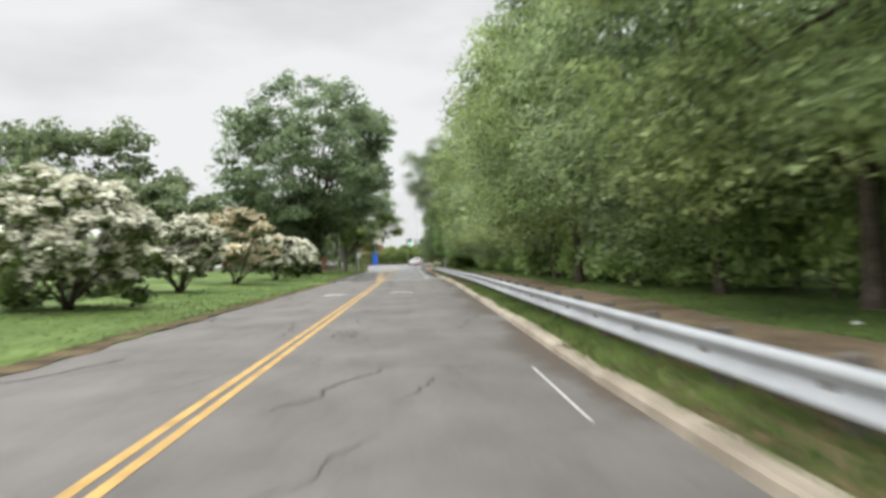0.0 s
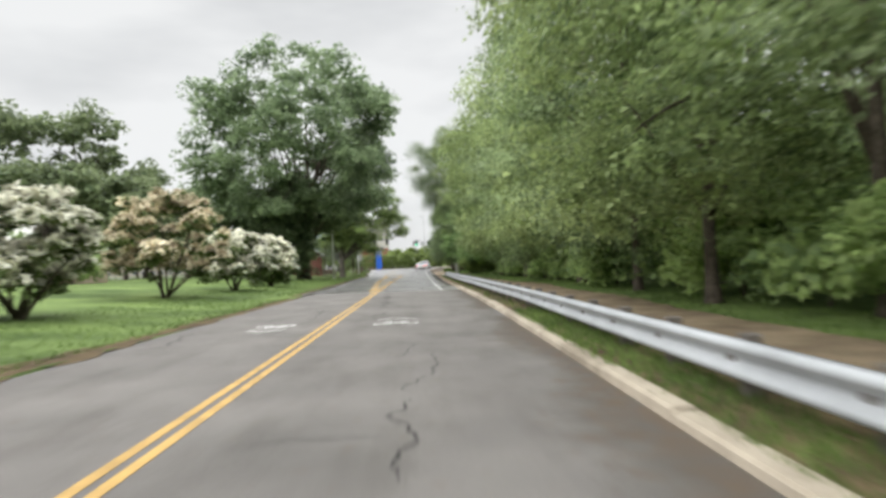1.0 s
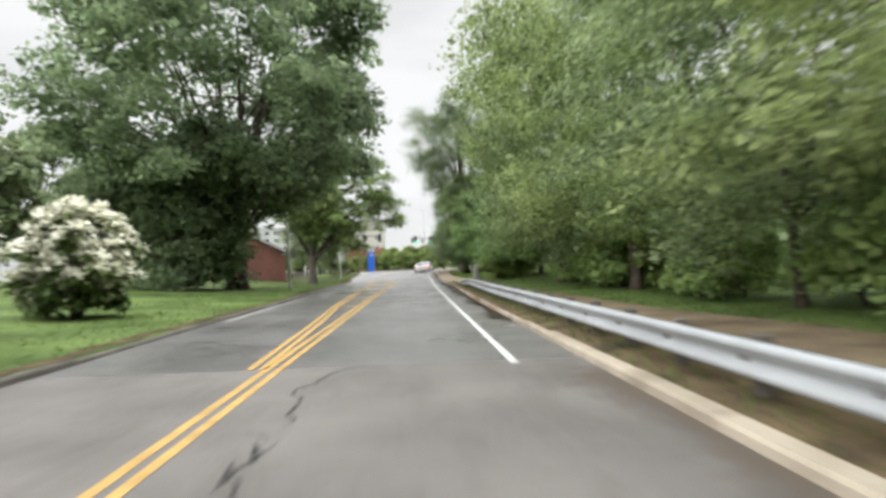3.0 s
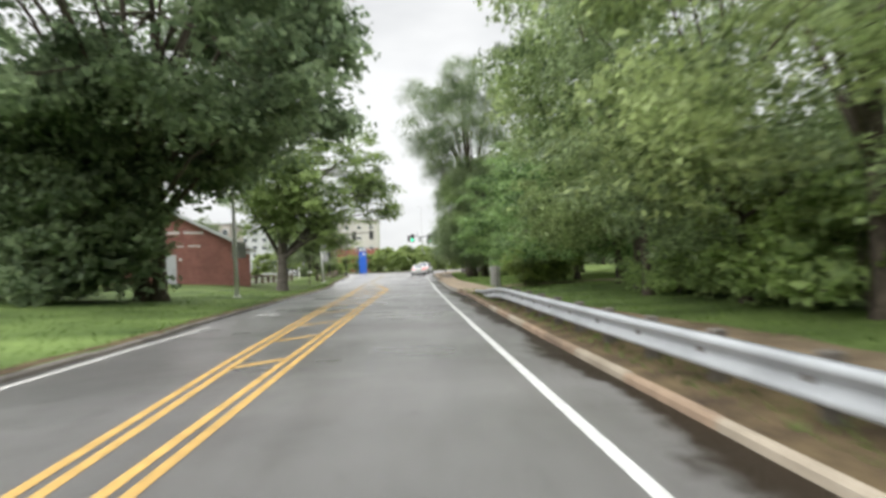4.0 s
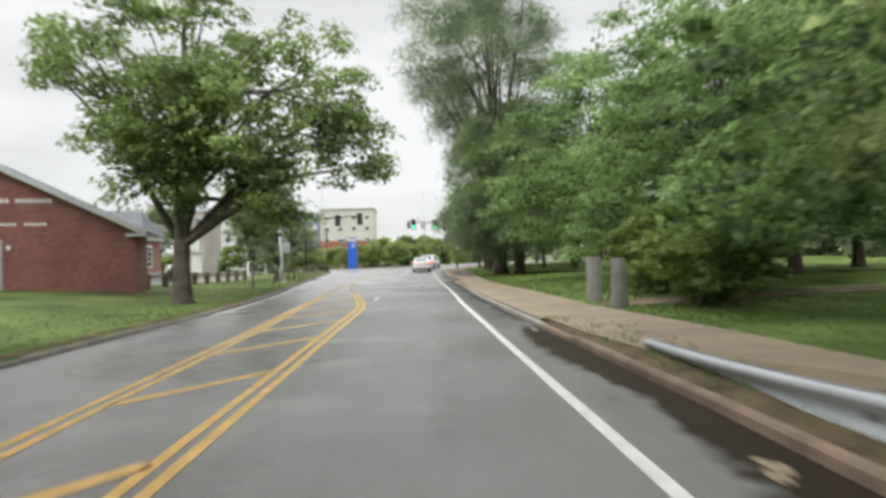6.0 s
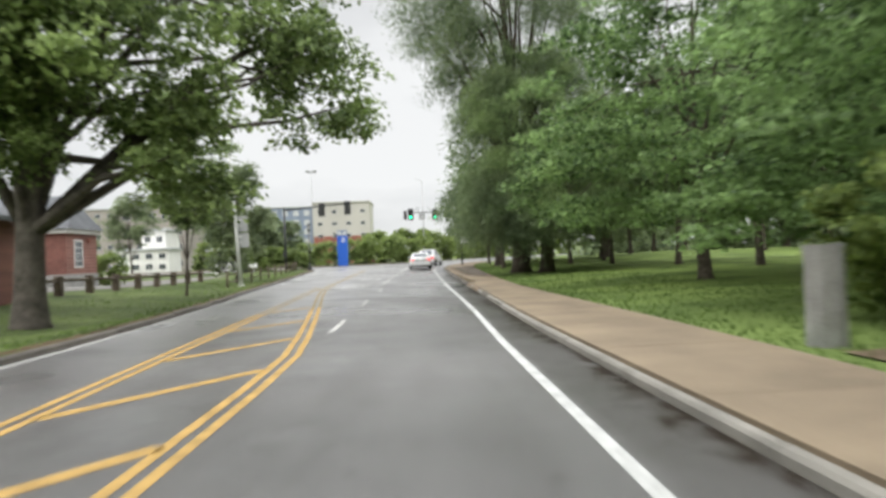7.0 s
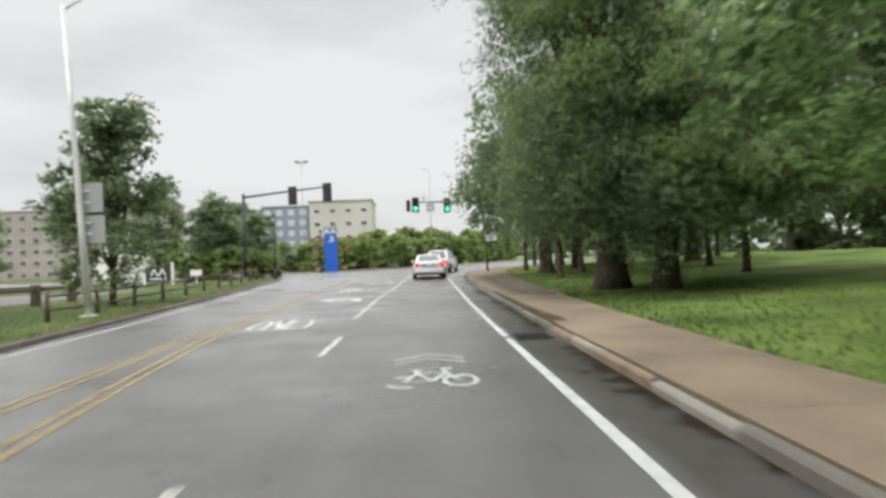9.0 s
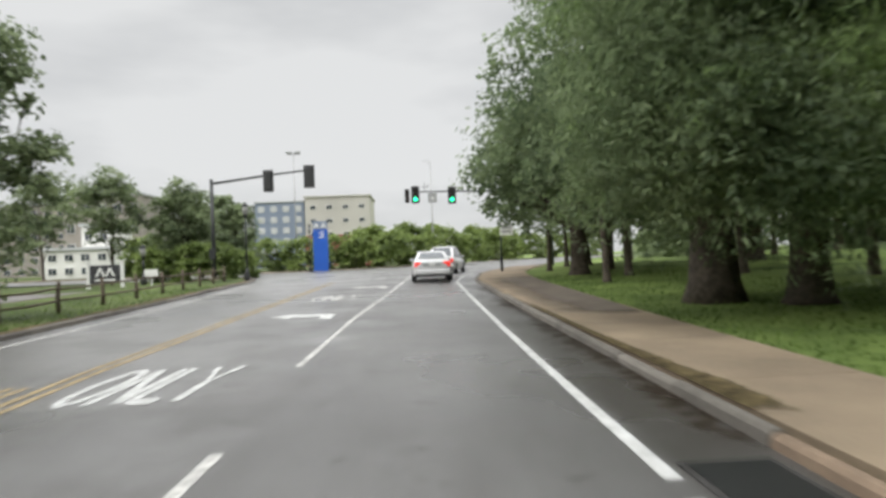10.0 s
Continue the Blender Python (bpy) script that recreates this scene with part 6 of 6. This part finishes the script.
# ---- fences ----
fence = empty("rail_fence", label="old brown split rail fence along the lawn", category="fence")
fr = random.Random(12)
pts = [(-9.95 - 0.012 * k * k, 126.6 + 2.9 * k) for k in range(11)]
for i, (x, y) in enumerate(pts):
    z = height(x, y)
    tube("post", [(x, y, z - 0.1), (x + fr.uniform(-0.03, 0.03), y, z + 0.45), (x + fr.uniform(-0.04, 0.04), y, z + 0.92)], [0.07, 0.065, 0.055], M_WOOD, fence, 7)
    if i:
        a, b = pts[i - 1], pts[i]
        za = height(*a)
        for q in (0.35, 0.72):
            sag = fr.uniform(-0.05, 0.0)
            tube("rail", [(a[0], a[1] - 0.1, za + q + fr.uniform(-0.03, 0.03)), ((a[0] + b[0]) / 2, (a[1] + b[1]) / 2, (za + z) / 2 + q + sag), (b[0], b[1] + 0.1, z + q + fr.uniform(-0.03, 0.03))], [0.036, 0.04, 0.034], M_WOOD, fence, 6)
timber = empty("timber_barrier", label="row of thick brown timber posts with a rail", category="barrier")
prev = None
for k in range(10):
    x, y = -14.6 - 0.02 * k, 112.5 + 2.75 * k
    z = height(x, y)
    part("post", cube(x - 0.15, x + 0.15, y - 0.15, y + 0.15, z - 0.1, z + 0.85, 0.02), M_WOOD, timber)
    if prev:
        tube("rail", [(prev[0], prev[1], prev[2] + 0.66), (x, y, z + 0.66)], [0.08, 0.08], M_WOOD, timber, 6)
    prev = (x, y, z)
strip_sheet("parking", 112, 150, lambda y: -27.0, lambda y: -16.2, M_ROAD_OLD, "pale asphalt parking area behind the timber posts", "parking", 0.03, 2.0)

# ---- cars ----


def car(x, y, turn, paint, label, tall=1.0, z=None):
    root = empty("car", pose(x, y, rise(y) if z is None else z, 0, 0, turn), label=label, category="car")
    # stations from the tail: along, half width, underside, shoulder
    st = [(-2.62, 0.70, 0.38, 0.80), (-2.56, 0.84, 0.30, 0.98), (-2.2, 0.92, 0.25, 1.03), (-1.2, 0.95, 0.22, 1.02), (0.3, 0.95, 0.22, 0.99), (1.4, 0.94, 0.22, 0.96), (2.2, 0.90, 0.25, 0.86), (2.55, 0.80, 0.32, 0.74), (2.62, 0.66, 0.40, 0.62)]
    v, f = [], []
    for s, w, lo, hi in st:
        prof = [(-w * 0.9, lo), (-w, lo + 0.12), (-w, (lo + hi) / 2 + 0.08), (-w * 0.93, hi - 0.05), (-w * 0.8, hi), (0, hi + 0.03), (w * 0.8, hi), (w * 0.93, hi - 0.05), (w, (lo + hi) / 2 + 0.08), (w, lo + 0.12), (w * 0.9, lo), (0, lo - 0.02)]
        v += [(a, s, b) for a, b in prof]
    m = 12
    for i in range(len(st) - 1):
        for k in range(m):
            a, b = i * m + k, i * m + (k + 1) % m
            f.append((a, b, b + m, a + m))
    f += [tuple(range(m - 1, -1, -1)), tuple((len(st) - 1) * m + k for k in range(m))]
    mesh_ob("body", v, f, paint, root, smooth_shade=True)
    # cabin
    cab = [(-1.95, 0.80, 1.0, 1.02), (-1.30, 0.66, 1.0, 1.40 * tall), (-0.3, 0.66, 1.0, 1.46 * tall), (0.55, 0.65, 1.0, 1.40 * tall), (1.35, 0.78, 0.97, 0.99)]
    v, f = [], []
    for s, w, lo, hi in cab:
        v += [(-0.84, s, lo), (-w, s, hi - 0.03), (-w * 0.8, s, hi), (w * 0.8, s, hi), (w, s, hi - 0.03), (0.84, s, lo)]
    for i in range(len(cab) - 1):
        for k in range(5):
            a = i * 6 + k
            f.append((a, a + 1, a + 7, a + 6))
    f += [(0, 1, 2, 3, 4, 5), (29, 28, 27, 26, 25, 24)]
    mesh_ob("cabin", v, f, paint, root, smooth_shade=False)

    def sheet(name, quad, material, parent=root):
        bm_ = bmesh.new()
        c = sum((Vector(q) for q in quad), Vector()) / 4
        up = (Vector(quad[1]) - Vector(quad[0])).cross(Vector(quad[3]) - Vector(quad[0])).normalized() * 0.012
        if up.dot(c - Vector((0, -0.3, 1.0))) < 0:
            up = -up
        a = [bm_.verts.new(Vector(q) + up) for q in quad]
        b = [bm_.verts.new(Vector(q) - up) for q in quad]
        bm_.faces.new(a)
        bm_.faces.new(list(reversed(b)))
        for i in range(4):
            bm_.faces.new((a[i], b[i], b[(i + 1) % 4], a[(i + 1) % 4]))
        return part(name, bm_, material, parent)

    t = tall
    sheet("rear_window", [(-0.66, -1.88, 1.07), (0.66, -1.88, 1.07), (0.52, -1.36, 1.37 * t), (-0.52, -1.36, 1.37 * t)], M_GLASS)
    sheet("windscreen", [(-0.7, 1.27, 1.03), (0.7, 1.27, 1.03), (0.54, 0.62, 1.37 * t), (-0.54, 0.62, 1.37 * t)], M_GLASS)
    for s in (-1, 1):
        sheet("side_window", [(s * 0.825, -0.25, 1.04), (s * 0.825, 1.0, 1.03), (s * 0.675, 0.5, 1.36 * t), (s * 0.685, -0.25, 1.40 * t)], M_GLASS)
        sheet("side_window", [(s * 0.825, -1.6, 1.04), (s * 0.825, -0.35, 1.04), (s * 0.685, -0.35, 1.40 * t), (s * 0.685, -1.22, 1.36 * t)], M_GLASS)
        tail = part("tail_lamp", cube(min(s * 0.52, s * 0.83), max(s * 0.52, s * 0.86), -2.61, -2.40, 0.70, 0.94, 0.02), M_TAIL, root, "red tail lamp")
        part("reverse_lens", cube(min(s * 0.40, s * 0.52), max(s * 0.40, s * 0.52), -2.615, -2.5, 0.74, 0.9, 0.01), M_LAMP_GLASS, tail)
        part("head_lamp", cube(min(s * 0.5, s * 0.78), max(s * 0.5, s * 0.78), 2.45, 2.6, 0.58, 0.74, 0.02), M_LAMP_GLASS, root)
        part("mirror", cube(min(s * 0.88, s * 1.06), max(s * 0.88, s * 1.06), 0.75, 0.88, 0.98, 1.1, 0.02), paint, root)
        for yy in (-1.55, 1.5):
            v, f = tube_geo([(s * 0.76, yy, 0.32), (s * 0.97, yy, 0.32)], [0.32, 0.32], 18)
            wheel = mesh_ob("wheel", v, f, M_TYRE, root)
            v, f = tube_geo([(s * 0.968, yy, 0.32), (s * 0.98, yy, 0.32)], [0.2, 0.19], 14)
            mesh_ob("rim", v, f, M_RIM, wheel)
    part("bumper", cube(-0.86, 0.86, -2.68, -2.5, 0.34, 0.58, 0.05), paint, root)
    part("bumper", cube(-0.82, 0.82, 2.5, 2.68, 0.32, 0.54, 0.05), paint, root)
    # dark strip modelled in place of the bumper's shadow
    part("bumper_shadow_strip", cube(-0.8, 0.8, -2.66, -2.5, 0.24, 0.34, 0.02), M_BUMPER_SHADE, root)
    part("trim_panel", cube(-0.42, 0.42, -2.625, -2.52, 0.72, 0.9, 0.01), M_SIGN_BACK, root)
    part("plate_bar", cube(-0.15, 0.15, -2.64, -2.62, 0.76, 0.87), M_SIGN_WHITE, root)
    return root


car(1.2, 148.8, 0, M_CAR_WHITE, "white four door sedan driving ahead in the lane")
car(2.35, 157.6, -12, M_CAR_WHITE, "tall white wagon further ahead at the junction", tall=1.16)

# litter on the verge
scrap = part("litter", cube(-0.09, 0.09, -0.05, 0.05, 0, 0.07, 0.025), M_SIGN_WHITE)
scrap.matrix_basis = pose(7.7, 10.4, height(7.7, 10.4), 0, 5, 30)
tagged(scrap, "crumpled white paper scrap on the grass", "litter")

# ---- far kerb and grass blades ----
far_kerb = empty("kerb_far", label="pale kerb along the far side of the junction", category="kerb", kind="structure")
line = [(-60, 187.1), (-10.5, 185.5), (-6, 190), (-1, 200), (8, 222), (24, 262), (60, 312)]
for (x0, y0), (x1, y1) in zip(line, line[1:]):
    k = max(1, int(math.hypot(x1 - x0, y1 - y0) / 4))
    for i in range(k):
        a, b = Vector((x0 + (x1 - x0) * i / k, y0 + (y1 - y0) * i / k)), Vector((x0 + (x1 - x0) * (i + 0.99) / k, y0 + (y1 - y0) * (i + 0.99) / k))
        q = Vector((-(b - a).y, (b - a).x)).normalized() * 0.25
        z = rise(200)
        v = [(p.x + o.x, p.y + o.y, z + h) for p in (a, b) for o, h in ((Vector((0, 0)), -0.1), (Vector((0, 0)), 0.14), (q, 0.14), (q, -0.1))]
        mesh_ob("kerb_stone", v, [(0, 1, 5, 4), (1, 2, 6, 5), (2, 3, 7, 6), (0, 3, 2, 1), (4, 5, 6, 7)], M_KERB, far_kerb)


def blades(name, n, xa, xb, y0, y1, h, seed, label):
    rs = np.random.RandomState(seed)
    v = []
    for _ in range(n):
        y = rs.uniform(y0, y1)
        a, b = xa(y), xb(y)
        x = a + (b - a) * rs.uniform() ** 1.5
        z = height(x, y)
        ang, s = rs.uniform(0, 6.28), h * rs.uniform(0.5, 1.4)
        dx, dy = math.cos(ang) * 0.022, math.sin(ang) * 0.022
        v += [(x - dx, y - dy, z - 0.01), (x + dx, y + dy, z - 0.01), (x + rs.normal() * s * 0.4, y + rs.normal() * s * 0.4, z + s)]
    return tagged(mesh_ob(name, v, [(3 * i, 3 * i + 1, 3 * i + 2) for i in range(n)], M_BLADE), label, "grass", kind="stuff")


blades("grass", 12000, lambda y: lerp_table(WALK_EDGE, y) + 0.02, lambda y: lerp_table(WALK_EDGE, y) + 7.0, 90, 146, 0.07, 4, "uneven green grass of the park lawn by the sidewalk")
blades("grass", 12000, lambda y: edge_l(y) - 0.3, lambda y: edge_l(y) - 6.0, 46, 150, 0.07, 5, "uneven green grass behind the low kerb")
blades("grass", 7000, lambda y: edge_l(y) - 0.35, lambda y: edge_l(y) - 6.0, 4, 46, 0.07, 6, "uneven green grass at the edge of the old road")
blades("grass", 9000, lambda y: edge_r(y) + 0.16, lambda y: edge_r(y) + 1.0, 0, 31, 0.11, 7, "yellowish green grass between the kerb and the guardrail")
blades("grass", 3500, lambda y: 3.15, lambda y: 4.2, -2, 92, 0.10, 2, "thin grass growing under the guardrail")
blades("grass", 8000, lambda y: lerp_table(PATH_EDGE, y) - 0.1, lambda y: 9.5, -2, 92, 0.075, 3, "green grass blades beside the path")
